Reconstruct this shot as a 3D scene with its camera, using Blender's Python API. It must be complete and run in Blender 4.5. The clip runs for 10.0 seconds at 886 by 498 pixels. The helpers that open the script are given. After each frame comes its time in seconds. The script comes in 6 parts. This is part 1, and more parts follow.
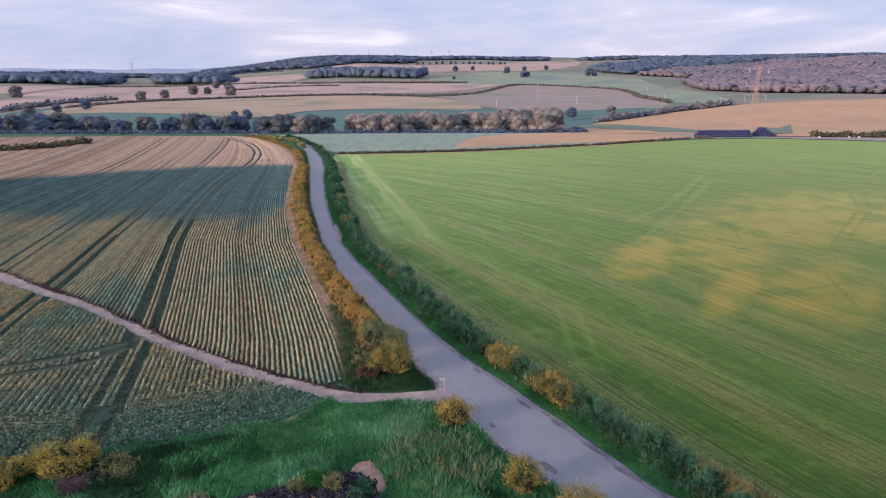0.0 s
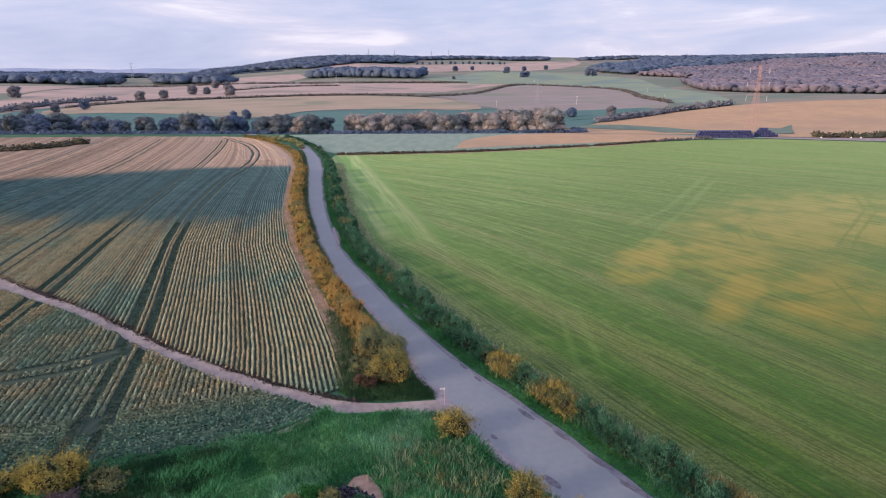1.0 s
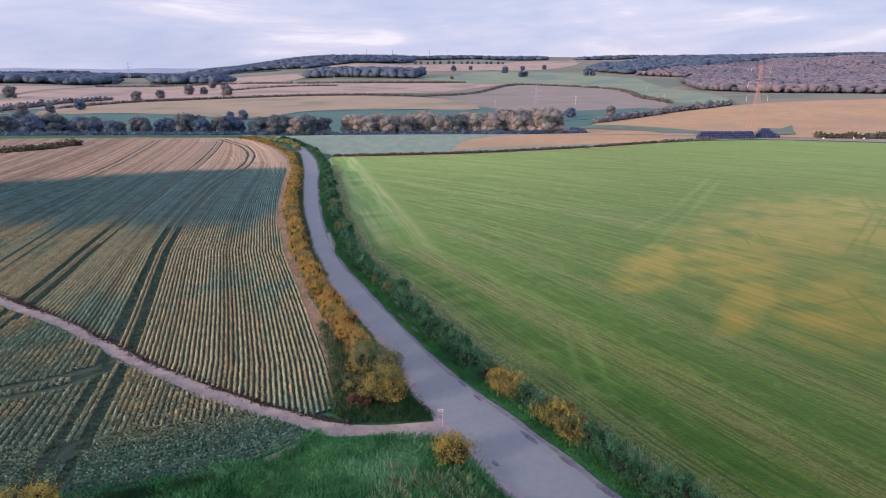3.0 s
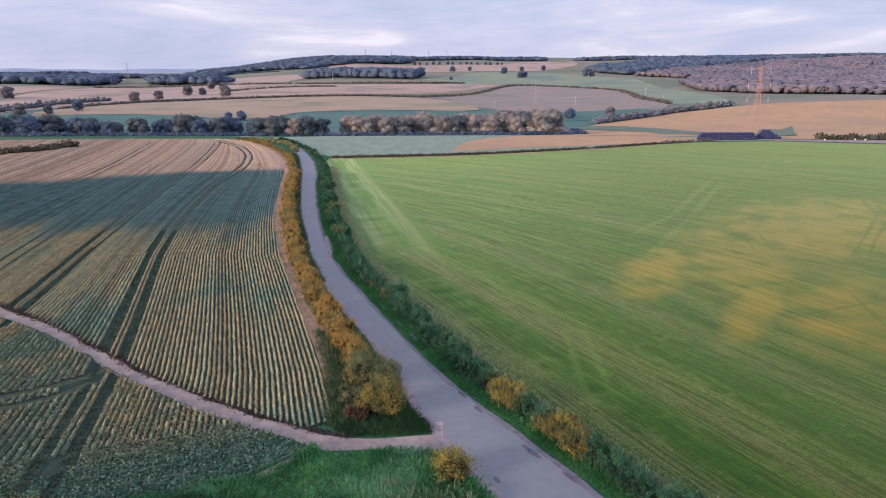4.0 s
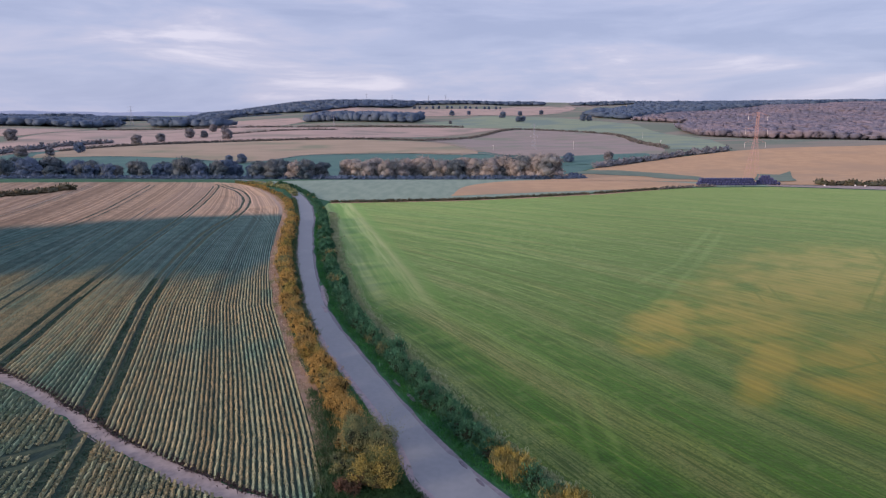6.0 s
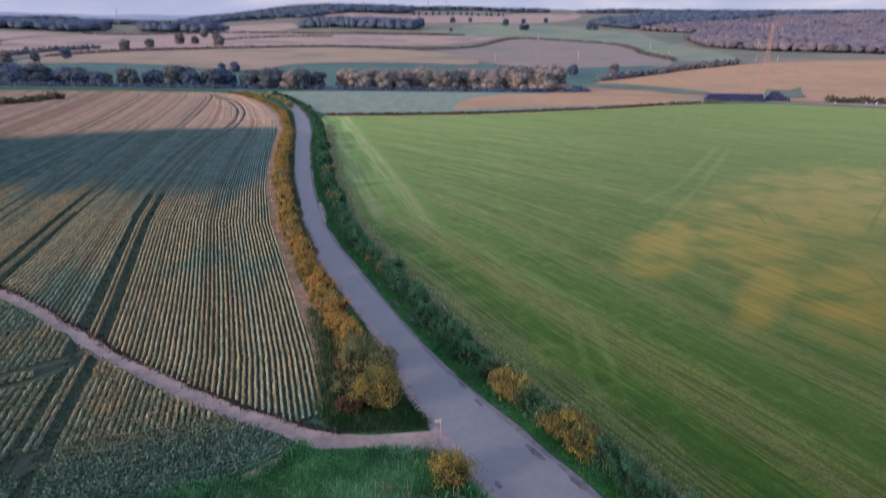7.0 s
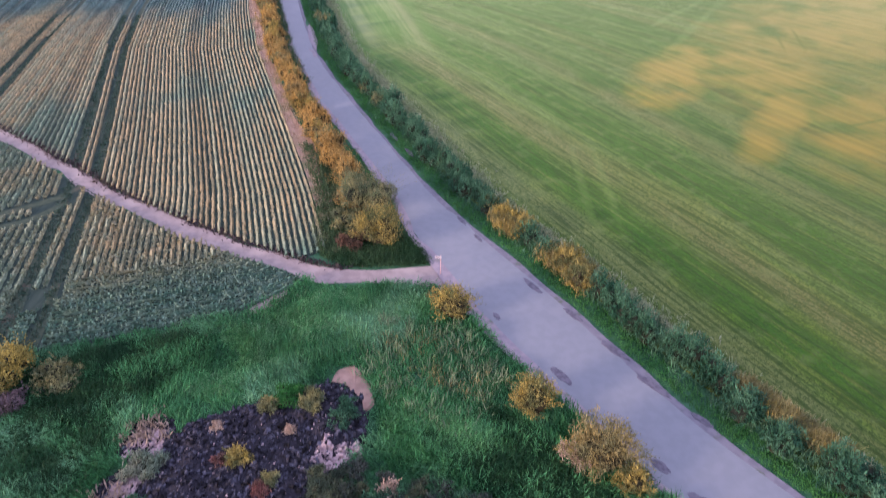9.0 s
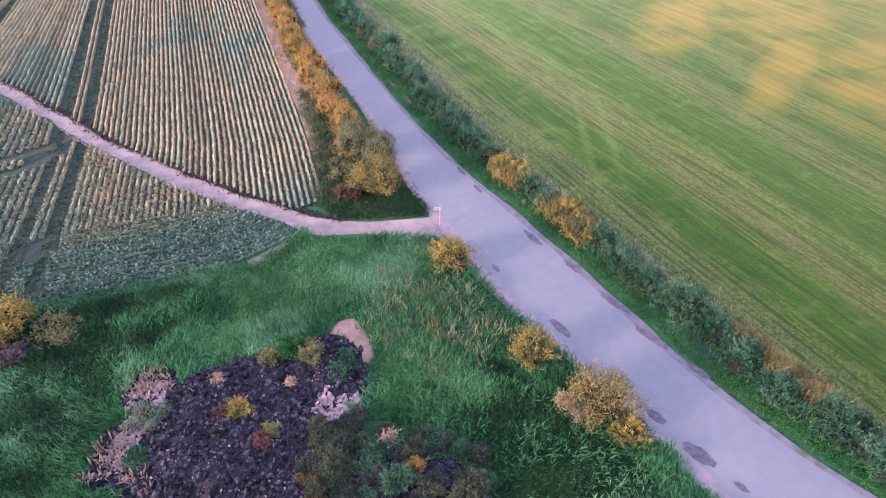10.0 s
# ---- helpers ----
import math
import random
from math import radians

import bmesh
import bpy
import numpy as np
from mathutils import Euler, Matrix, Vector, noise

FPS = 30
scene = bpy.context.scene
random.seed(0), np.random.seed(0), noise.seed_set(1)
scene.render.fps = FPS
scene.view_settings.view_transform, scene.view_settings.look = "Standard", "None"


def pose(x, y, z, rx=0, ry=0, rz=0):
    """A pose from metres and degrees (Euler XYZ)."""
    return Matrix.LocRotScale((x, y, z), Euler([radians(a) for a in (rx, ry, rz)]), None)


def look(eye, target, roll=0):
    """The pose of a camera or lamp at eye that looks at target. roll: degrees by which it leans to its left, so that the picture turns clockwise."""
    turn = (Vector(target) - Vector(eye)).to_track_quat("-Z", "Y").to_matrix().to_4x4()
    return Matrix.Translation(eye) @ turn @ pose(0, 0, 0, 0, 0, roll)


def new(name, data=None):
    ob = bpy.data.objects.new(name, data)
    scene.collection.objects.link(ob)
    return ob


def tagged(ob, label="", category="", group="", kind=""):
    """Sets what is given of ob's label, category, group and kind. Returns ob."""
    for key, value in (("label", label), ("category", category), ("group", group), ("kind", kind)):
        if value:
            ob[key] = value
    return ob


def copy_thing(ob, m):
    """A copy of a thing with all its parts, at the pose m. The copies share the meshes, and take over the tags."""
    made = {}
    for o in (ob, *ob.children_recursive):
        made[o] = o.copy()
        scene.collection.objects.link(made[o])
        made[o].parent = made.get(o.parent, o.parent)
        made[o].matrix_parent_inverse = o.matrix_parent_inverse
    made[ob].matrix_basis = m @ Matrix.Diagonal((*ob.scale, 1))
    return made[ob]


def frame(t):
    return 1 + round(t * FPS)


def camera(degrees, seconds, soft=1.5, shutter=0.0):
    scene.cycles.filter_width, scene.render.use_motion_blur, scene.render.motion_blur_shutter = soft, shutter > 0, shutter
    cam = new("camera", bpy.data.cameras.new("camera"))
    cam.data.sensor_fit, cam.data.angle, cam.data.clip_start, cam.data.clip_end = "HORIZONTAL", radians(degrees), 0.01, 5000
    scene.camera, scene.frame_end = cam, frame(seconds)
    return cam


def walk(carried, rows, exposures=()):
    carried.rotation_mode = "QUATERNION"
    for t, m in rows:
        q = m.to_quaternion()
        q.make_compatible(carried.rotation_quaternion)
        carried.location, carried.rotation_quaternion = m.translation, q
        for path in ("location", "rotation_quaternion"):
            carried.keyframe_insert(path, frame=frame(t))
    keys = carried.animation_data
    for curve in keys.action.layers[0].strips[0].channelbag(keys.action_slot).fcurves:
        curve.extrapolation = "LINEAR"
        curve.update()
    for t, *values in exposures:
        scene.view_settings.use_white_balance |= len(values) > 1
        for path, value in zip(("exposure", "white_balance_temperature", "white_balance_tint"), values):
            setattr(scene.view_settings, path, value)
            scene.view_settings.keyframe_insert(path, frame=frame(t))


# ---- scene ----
cam = camera(71.6, 10.0, soft=1.05, shutter=0.8)
PATH = [
    (0, (0.095, 5.143, 32.823), (0.089, 7.06, 32.251), -0.1),
    (0.5, (0.078, 6.015, 32.837), (0.073, 7.931, 32.265), -0.1),
    (1, (0.057, 6.925, 32.924), (0.052, 8.841, 32.352), -0.1),
    (1.5, (0.068, 7.83, 32.982), (0.065, 9.746, 32.409), -0.1),
    (2, (0.067, 8.785, 33.041), (0.065, 10.701, 32.468), -0.1),
    (2.5, (0.106, 9.73, 33.075), (0.105, 11.646, 32.502), -0.1),
    (4, (0.095, 12.678, 33.161), (0.098, 14.594, 32.59), -0.1),
    (4.5, (0.075, 13.706, 33.223), (0.079, 15.623, 32.654), -0.0),
    (5, (0.009, 14.695, 33.291), (0.015, 16.614, 32.729), -0.0),
    (5.2, (-0.024, 15.052, 33.344), (-0.016, 16.982, 32.819), 0.0),
    (5.75, (0.0, 15.88, 33.7), (0.005, 17.833, 33.268), 0.1),
    (6.3, (-0.003, 16.689, 34.082), (0.007, 18.627, 33.59), 0.2),
    (6.5, (-0.055, 17.024, 34.136), (-0.044, 18.945, 33.582), 0.3),
    (7, (-0.269, 17.907, 34.303), (-0.255, 19.777, 33.594), 0.8),
    (7.5, (-0.469, 18.489, 34.365), (-0.446, 20.299, 33.514), 0.7),
    (8, (-0.497, 18.9, 34.434), (-0.473, 20.639, 33.448), 0.9),
    (8.5, (-0.506, 19.173, 34.472), (-0.479, 20.845, 33.374), 0.9),
    (9, (-0.506, 19.438, 34.435), (-0.478, 21.041, 33.238), 0.9),
    (9.5, (-0.457, 19.728, 34.412), (-0.428, 21.256, 33.122), 0.9),
    (10, (-0.434, 20.07, 34.415), (-0.405, 21.564, 33.085), 0.9),
]
EXPOSURES = [(0.0, -0.06, 5650, 16), (5.0, -0.11, 5650, 16), (5.75, -0.24, 5590, 16), (6.4, -0.46, 5440, 15), (6.8, -0.44, 5430, 16), (7.5, -0.02, 5530, 22), (8.5, 0.40, 5490, 29), (9.0, 0.51, 5510, 31), (9.5, 0.66, 5520, 33), (10.0, 0.88, 5540, 37)]
walk(cam, [(t, look(*p)) for t, *p in PATH], EXPOSURES)

# ---- world, sun ----
SUN_FROM = Vector((-0.86, -0.46, 0.22)).normalized()
world = bpy.data.worlds.new("world")
scene.world = world
world.use_nodes = True
wn, wl = world.node_tree.nodes, world.node_tree.links
wn.clear()
sky = wn.new("ShaderNodeTexSky")
sky.sky_type = "NISHITA"
sky.sun_disc = False
sky.sun_elevation = math.asin(SUN_FROM.z)
sky.sun_rotation = math.atan2(SUN_FROM.x, SUN_FROM.y) % (2 * math.pi)
coord = wn.new("ShaderNodeTexCoord")
wmap = wn.new("ShaderNodeMapping")
wmap.inputs["Scale"].default_value = (2.0, 2.0, 11.0)
wmap.inputs["Location"].default_value = (0.35, 0.1, 0.4)
wl.new(coord.outputs["Generated"], wmap.inputs["Vector"])
wnoise = wn.new("ShaderNodeTexNoise")
wnoise.inputs["Scale"].default_value = 1.7
wnoise.inputs["Detail"].default_value = 7.0
wnoise.inputs["Roughness"].default_value = 0.55
wnoise.inputs["Distortion"].default_value = 0.35
wl.new(wmap.outputs["Vector"], wnoise.inputs["Vector"])
wramp = wn.new("ShaderNodeValToRGB")
for at, col in ((0.36, (6.1, 6.25, 7.6)), (0.48, (7.1, 7.1, 8.3)), (0.58, (8.5, 7.9, 8.6)), (0.67, (11.5, 10.2, 10.0))):
    e = wramp.color_ramp.elements[0] if at == 0.36 else wramp.color_ramp.elements.new(at)
    e.position, e.color = at, (*col, 1)
wramp.color_ramp.elements.remove(wramp.color_ramp.elements[-1])
wl.new(wnoise.outputs["Fac"], wramp.inputs["Fac"])
wmix = wn.new("ShaderNodeMix")
wmix.data_type = "RGBA"
wmix.inputs["Factor"].default_value = 0.86
wl.new(sky.outputs["Color"], wmix.inputs[6])
wl.new(wramp.outputs["Color"], wmix.inputs[7])
wbg = wn.new("ShaderNodeBackground")
wbg.inputs["Strength"].default_value = 0.1
# an overcast sky is brighter overhead
wsep, wrise, wgain = wn.new("ShaderNodeSeparateXYZ"), wn.new("ShaderNodeMapRange"), wn.new("ShaderNodeVectorMath")
wl.new(coord.outputs["Generated"], wsep.inputs["Vector"])
wl.new(wsep.outputs["Z"], wrise.inputs["Value"])
for key, value in (("From Min", 0.18), ("From Max", 0.8), ("To Min", 1.0), ("To Max", 1.3)):
    wrise.inputs[key].default_value = value
wgain.operation = "SCALE"
wl.new(wmix.outputs[2], wgain.inputs[0])
wl.new(wrise.outputs["Result"], wgain.inputs["Scale"])
wl.new(wgain.outputs["Vector"], wbg.inputs["Color"])
wout = wn.new("ShaderNodeOutputWorld")
wl.new(wbg.outputs["Background"], wout.inputs["Surface"])

sun_data = bpy.data.lights.new("sun", "SUN")
sun_data.energy, sun_data.angle, sun_data.color = 4.6, radians(12.0), (1.0, 0.72, 0.47)
sun = new("sun", sun_data)
sun.matrix_world = look(SUN_FROM * 100, (0, 0, 0))


# ---- materials ----
def material(name, rough=0.9):
    m = bpy.data.materials.new(name)
    m.use_nodes = True
    b = m.node_tree.nodes["Principled BSDF"]
    b.inputs["Roughness"].default_value = rough
    b.inputs["Specular IOR Level"].default_value = 0.25
    return m, m.node_tree.nodes, m.node_tree.links, b


def noise_of(n, l, scale, stretch=(1, 1, 1), turn=0.0, detail=4.0, shift=0.0):
    pos, mp, tx = n.new("ShaderNodeNewGeometry"), n.new("ShaderNodeMapping"), n.new("ShaderNodeTexNoise")
    mp.vector_type = "POINT"
    mp.inputs["Rotation"].default_value = (0, 0, radians(turn))
    mp.inputs["Scale"].default_value = stretch
    mp.inputs["Location"].default_value = (shift, shift * 0.7, 0)
    l.new(pos.outputs["Position"], mp.inputs["Vector"])
    l.new(mp.outputs["Vector"], tx.inputs["Vector"])
    tx.inputs["Scale"].default_value, tx.inputs["Detail"].default_value = scale, detail
    return tx.outputs["Fac"]


def ramp(n, l, fac, lo, hi):
    r = n.new("ShaderNodeMapRange")
    r.interpolation_type = "SMOOTHSTEP"
    r.inputs["From Min"].default_value, r.inputs["From Max"].default_value = lo, hi
    l.new(fac, r.inputs["Value"])
    return r.outputs["Result"]


def maths(n, l, op, a, b):
    m = n.new("ShaderNodeMath")
    m.operation = op
    for i, v in enumerate((a, b)):
        if isinstance(v, (int, float)):
            m.inputs[i].default_value = v
        else:
            l.new(v, m.inputs[i])
    return m.outputs[0]


def blend(n, l, fac, a, b):
    m = n.new("ShaderNodeMix")
    m.data_type = "RGBA"
    if isinstance(fac, (int, float)):
        m.inputs["Factor"].default_value = fac
    else:
        l.new(fac, m.inputs["Factor"])
    for i, v in ((6, a), (7, b)):
        if isinstance(v, tuple):
            m.inputs[i].default_value = (*v, 1)
        else:
            l.new(v, m.inputs[i])
    return m.outputs[2]


def vary(n, l, colour, source, amount):
    """Brighter or darker by a random number for each piece."""
    h = n.new("ShaderNodeHueSaturation")
    v = n.new("ShaderNodeMapRange")
    v.inputs["To Min"].default_value, v.inputs["To Max"].default_value = 1 - amount, 1 + amount
    l.new(source, v.inputs["Value"])
    l.new(v.outputs["Result"], h.inputs["Value"])
    l.new(colour, h.inputs["Color"])
    return h.outputs["Color"]


def bump(n, l, b, fac, strength, distance):
    k = n.new("ShaderNodeBump")
    k.inputs["Strength"].default_value, k.inputs["Distance"].default_value = strength, distance
    l.new(fac, k.inputs["Height"])
    l.new(k.outputs["Normal"], b.inputs["Normal"])


def plain(name, c1, c2, scale, c3=None, scale3=0.05, lo3=0.45, hi3=0.65, rough=0.9, relief=0.3, depth=0.05, stretch=(1, 1, 1), turn=0.0):
    """Two colours in a fine grain, a third in wide patches, and a fine relief."""
    m, n, l, b = material(name, rough)
    fine = noise_of(n, l, scale, stretch, turn)
    c = blend(n, l, ramp(n, l, fine, 0.35, 0.65), c1, c2)
    if c3:
        c = blend(n, l, ramp(n, l, noise_of(n, l, scale3, (1, 1, 1), 0, 5.0, 13.0), lo3, hi3), c, c3)
    l.new(c, b.inputs["Base Color"])
    if relief:
        bump(n, l, b, fine, relief, depth)
    return m


def leafy(name, c1, c2, scale=0.35, amount=0.35, rough=0.7, c3=None, scale3=0.05, lo3=0.45, hi3=0.6):
    """Leaves: two colours in clumps, each leaf a little lighter or darker; some light comes through."""
    m, n, l, b = material(name, rough)
    c = blend(n, l, ramp(n, l, noise_of(n, l, scale), 0.38, 0.62), c1, c2)
    if c3:
        c = blend(n, l, ramp(n, l, noise_of(n, l, scale3, (1, 1, 1), 0, 4.0, 7.0), lo3, hi3), c, c3)
    g = n.new("ShaderNodeNewGeometry")
    c = vary(n, l, c, g.outputs["Random Per Island"], amount)
    l.new(c, b.inputs["Base Color"])
    t, mx = n.new("ShaderNodeBsdfTranslucent"), n.new("ShaderNodeMixShader")
    l.new(c, t.inputs["Color"])
    mx.inputs["Fac"].default_value = 0.25
    l.new(b.outputs["BSDF"], mx.inputs[1])
    l.new(t.outputs["BSDF"], mx.inputs[2])
    l.new(mx.outputs["Shader"], n["Material Output"].inputs["Surface"])
    return m


def position(n, l):
    p, s = n.new("ShaderNodeNewGeometry"), n.new("ShaderNodeSeparateXYZ")
    l.new(p.outputs["Position"], s.inputs["Vector"])
    return s.outputs["X"], s.outputs["Y"]


def ellipse(n, l, cx, cy, rx, ry, turn=0.0, soft=0.5, ragged=2.4):
    """1 inside a turned ellipse of the plan, 0 well outside it."""
    x, y = position(n, l)
    c, s = math.cos(radians(turn)), math.sin(radians(turn))
    dx, dy = maths(n, l, "SUBTRACT", x, cx), maths(n, l, "SUBTRACT", y, cy)
    a = maths(n, l, "ADD", maths(n, l, "MULTIPLY", dx, c / rx), maths(n, l, "MULTIPLY", dy, s / rx))
    e = maths(n, l, "ADD", maths(n, l, "MULTIPLY", dx, -s / ry), maths(n, l, "MULTIPLY", dy, c / ry))
    d = maths(n, l, "ADD", maths(n, l, "MULTIPLY", a, a), maths(n, l, "MULTIPLY", e, e))
    d = maths(n, l, "ADD", d, maths(n, l, "MULTIPLY", maths(n, l, "SUBTRACT", noise_of(n, l, 0.16, (1, 1, 1), 0, 5.0, cx), 0.5), ragged))
    return maths(n, l, "SUBTRACT", 1.0, ramp(n, l, d, 1 - soft, 1 + soft))


ROAD = plain("worn_asphalt", (0.194, 0.208, 0.228), (0.210, 0.223, 0.245), 1.4, (0.237, 0.245, 0.262), 0.16, 0.5, 0.8, rough=0.5, relief=0.2, depth=0.01)
ROAD_EDGE = plain("dusty_road_edge", (0.305, 0.260, 0.275), (0.235, 0.208, 0.235), 1.3, (0.12, 0.14, 0.09), 0.5, 0.58, 0.7, relief=0.4, depth=0.02)
ROAD_WORN = plain("frayed_road_edge", (0.150, 0.145, 0.172), (0.192, 0.185, 0.215), 1.6, (0.10, 0.12, 0.08), 0.6, 0.58, 0.7, relief=0.4, depth=0.02)
POTHOLE = plain("wet_pothole", (0.085, 0.08, 0.105), (0.14, 0.13, 0.16), 3.0, rough=0.45, relief=0.3, depth=0.02)
TRACK = plain("dry_earth_track", (0.31, 0.255, 0.240), (0.25, 0.206, 0.195), 1.4, (0.36, 0.30, 0.275), 0.35, relief=0.5, depth=0.04)
SAND = plain("pale_sand", (0.375, 0.250, 0.195), (0.290, 0.190, 0.148), 1.6, relief=0.8, depth=0.05)
SOIL = plain("dark_spoil", (0.016, 0.015, 0.022), (0.034, 0.032, 0.042), 5.0, (0.053, 0.048, 0.056), 1.6, 0.6, 0.75, relief=1.0, depth=0.12)
STONE = leafy("spoil_clods", (0.014, 0.014, 0.023), (0.072, 0.073, 0.098), 2.6, 0.85, 0.7)
PALE_STONE = plain("pale_rubble", (0.42, 0.33, 0.33), (0.28, 0.21, 0.22), 4.0, relief=0.8, depth=0.08)
BARK = plain("bark", (0.09, 0.065, 0.05), (0.14, 0.10, 0.08), 8.0, relief=0.8, depth=0.05)
GOLD = leafy("golden_leaves", (0.445, 0.345, 0.080), (0.27, 0.23, 0.070), 0.9, 0.5, c3=(0.13, 0.15, 0.06), scale3=0.8, lo3=0.44, hi3=0.62)
AMBER = leafy("amber_leaves", (0.50, 0.325, 0.088), (0.36, 0.24, 0.072), 0.8, 0.45, c3=(0.18, 0.16, 0.07), scale3=0.5, lo3=0.5, hi3=0.66)
BRONZE = leafy("bronze_leaves", (0.330, 0.265, 0.095), (0.17, 0.17, 0.078), 0.7, 0.45)
SCRUB = leafy("dull_scrub_leaves", (0.105, 0.128, 0.068), (0.055, 0.085, 0.055), 0.8, 0.4)
OLIVE = leafy("olive_leaves", (0.27, 0.255, 0.10), (0.14, 0.17, 0.085), 0.9, 0.4)
GREEN = leafy("green_leaves", (0.034, 0.112, 0.060), (0.088, 0.205, 0.112), 0.5, 0.6)
PALE_GREEN = leafy("seed_head_leaves", (0.15, 0.215, 0.15), (0.24, 0.27, 0.19), 0.7, 0.4)
STRAW = leafy("dry_straw_leaves", (0.50, 0.39, 0.29), (0.40, 0.30, 0.22), 0.9, 0.35)
BLADE = leafy("long_grass_blades", (0.037, 0.158, 0.054), (0.086, 0.285, 0.108), 0.14, 0.5, c3=(0.168, 0.385, 0.200), scale3=0.13, lo3=0.50, hi3=0.66)
VERGE = leafy("verge_grass_blades", (0.033, 0.160, 0.032), (0.060, 0.205, 0.045), 0.3, 0.4)
SEED = leafy("seeding_grass", (0.215, 0.290, 0.165), (0.120, 0.200, 0.110), 0.6, 0.45)
REED = leafy("tall_hedge_grass", (0.036, 0.108, 0.052), (0.085, 0.180, 0.094), 0.35, 0.6, c3=(0.13, 0.19, 0.10), scale3=0.45, lo3=0.66, hi3=0.76)
# far leaf colours carry distance haze; the pinkish one carries warm side light
FAR_LEAF = leafy("hazed_tree_leaves", (0.155, 0.172, 0.20), (0.225, 0.212, 0.225), 0.06, 0.22)
VALLEY_LEAF = leafy("hazed_valley_leaves", (0.095, 0.130, 0.158), (0.170, 0.185, 0.192), 0.05, 0.25)
PINK_LEAF = leafy("side_lit_tree_leaves", (0.40, 0.345, 0.31), (0.26, 0.265, 0.265), 0.09, 0.22)
WOOD_LEAF = leafy("hazed_woodland_leaves", (0.185, 0.182, 0.245), (0.275, 0.235, 0.280), 0.016, 0.18)
DARK_WOOD = leafy("hazed_dark_wood_leaves", (0.098, 0.142, 0.225), (0.132, 0.172, 0.250), 0.012, 0.16)
HEDGE_FAR = leafy("hazed_hedge_leaves", (0.135, 0.130, 0.120), (0.19, 0.165, 0.14), 0.2, 0.35)
STEEL = plain("painted_lattice_steel", (0.50, 0.30, 0.27), (0.42, 0.26, 0.24), 0.8, rough=0.6, relief=0)
GREY_STEEL = plain("grey_steel", (0.42, 0.42, 0.46), (0.34, 0.34, 0.38), 0.8, rough=0.6, relief=0)
WHITE = plain("white_paint", (0.80, 0.74, 0.70), (0.70, 0.64, 0.60), 3.0, rough=0.6, relief=0)
WRAP = plain("dark_bale_wrap", (0.036, 0.040, 0.105), (0.070, 0.074, 0.165), 1.2, (0.26, 0.25, 0.33), 0.9, 0.62, 0.72, rough=0.35, relief=0.4, depth=0.05)


def grassland():
    """Grass near by, olive and dun grazing on the far slopes."""
    m, n, l, b = material("grass_ground")
    fine = noise_of(n, l, 1.6)
    near = blend(n, l, ramp(n, l, fine, 0.35, 0.65), (0.022, 0.085, 0.038), (0.042, 0.125, 0.055))
    near = blend(n, l, ramp(n, l, noise_of(n, l, 0.15, (1, 1, 1), 0, 4.0, 3.0), 0.5, 0.7), near, (0.06, 0.15, 0.085))
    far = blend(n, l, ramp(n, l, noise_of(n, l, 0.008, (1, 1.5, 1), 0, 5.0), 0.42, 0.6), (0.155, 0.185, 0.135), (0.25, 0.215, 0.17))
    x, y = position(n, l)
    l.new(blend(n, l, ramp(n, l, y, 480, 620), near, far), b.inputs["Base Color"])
    bump(n, l, b, fine, 0.6, 0.12)
    return m


def crop_ground():
    """Soil and low leaves between the rows: a dark shade band and a sunlit tan crest are painted in."""
    m, n, l, b = material("crop_field_soil")
    fine = noise_of(n, l, 1.5, (1.0, 0.25, 1), -17.0)
    near = blend(n, l, ramp(n, l, fine, 0.35, 0.65), (0.022, 0.042, 0.032), (0.036, 0.058, 0.044))
    # shade lying across the field, painted as teal soil; the sunlit crest as tan
    shade_band = blend(n, l, ramp(n, l, fine, 0.35, 0.65), (0.042, 0.088, 0.078), (0.064, 0.116, 0.100))
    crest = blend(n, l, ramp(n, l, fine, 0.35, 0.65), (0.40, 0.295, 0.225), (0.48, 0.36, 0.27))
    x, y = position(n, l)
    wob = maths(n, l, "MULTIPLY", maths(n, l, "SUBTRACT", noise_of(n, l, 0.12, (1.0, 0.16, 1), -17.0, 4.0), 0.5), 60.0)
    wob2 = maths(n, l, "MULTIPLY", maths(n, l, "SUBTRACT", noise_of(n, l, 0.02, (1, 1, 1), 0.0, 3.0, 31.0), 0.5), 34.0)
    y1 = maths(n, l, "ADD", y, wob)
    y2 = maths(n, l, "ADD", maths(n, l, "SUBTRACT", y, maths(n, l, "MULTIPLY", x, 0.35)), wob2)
    c = blend(n, l, ramp(n, l, y1, 128, 148), near, shade_band)
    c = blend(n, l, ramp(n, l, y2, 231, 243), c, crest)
    l.new(c, b.inputs["Base Color"])
    bump(n, l, b, fine, 0.6, 0.15)
    return m


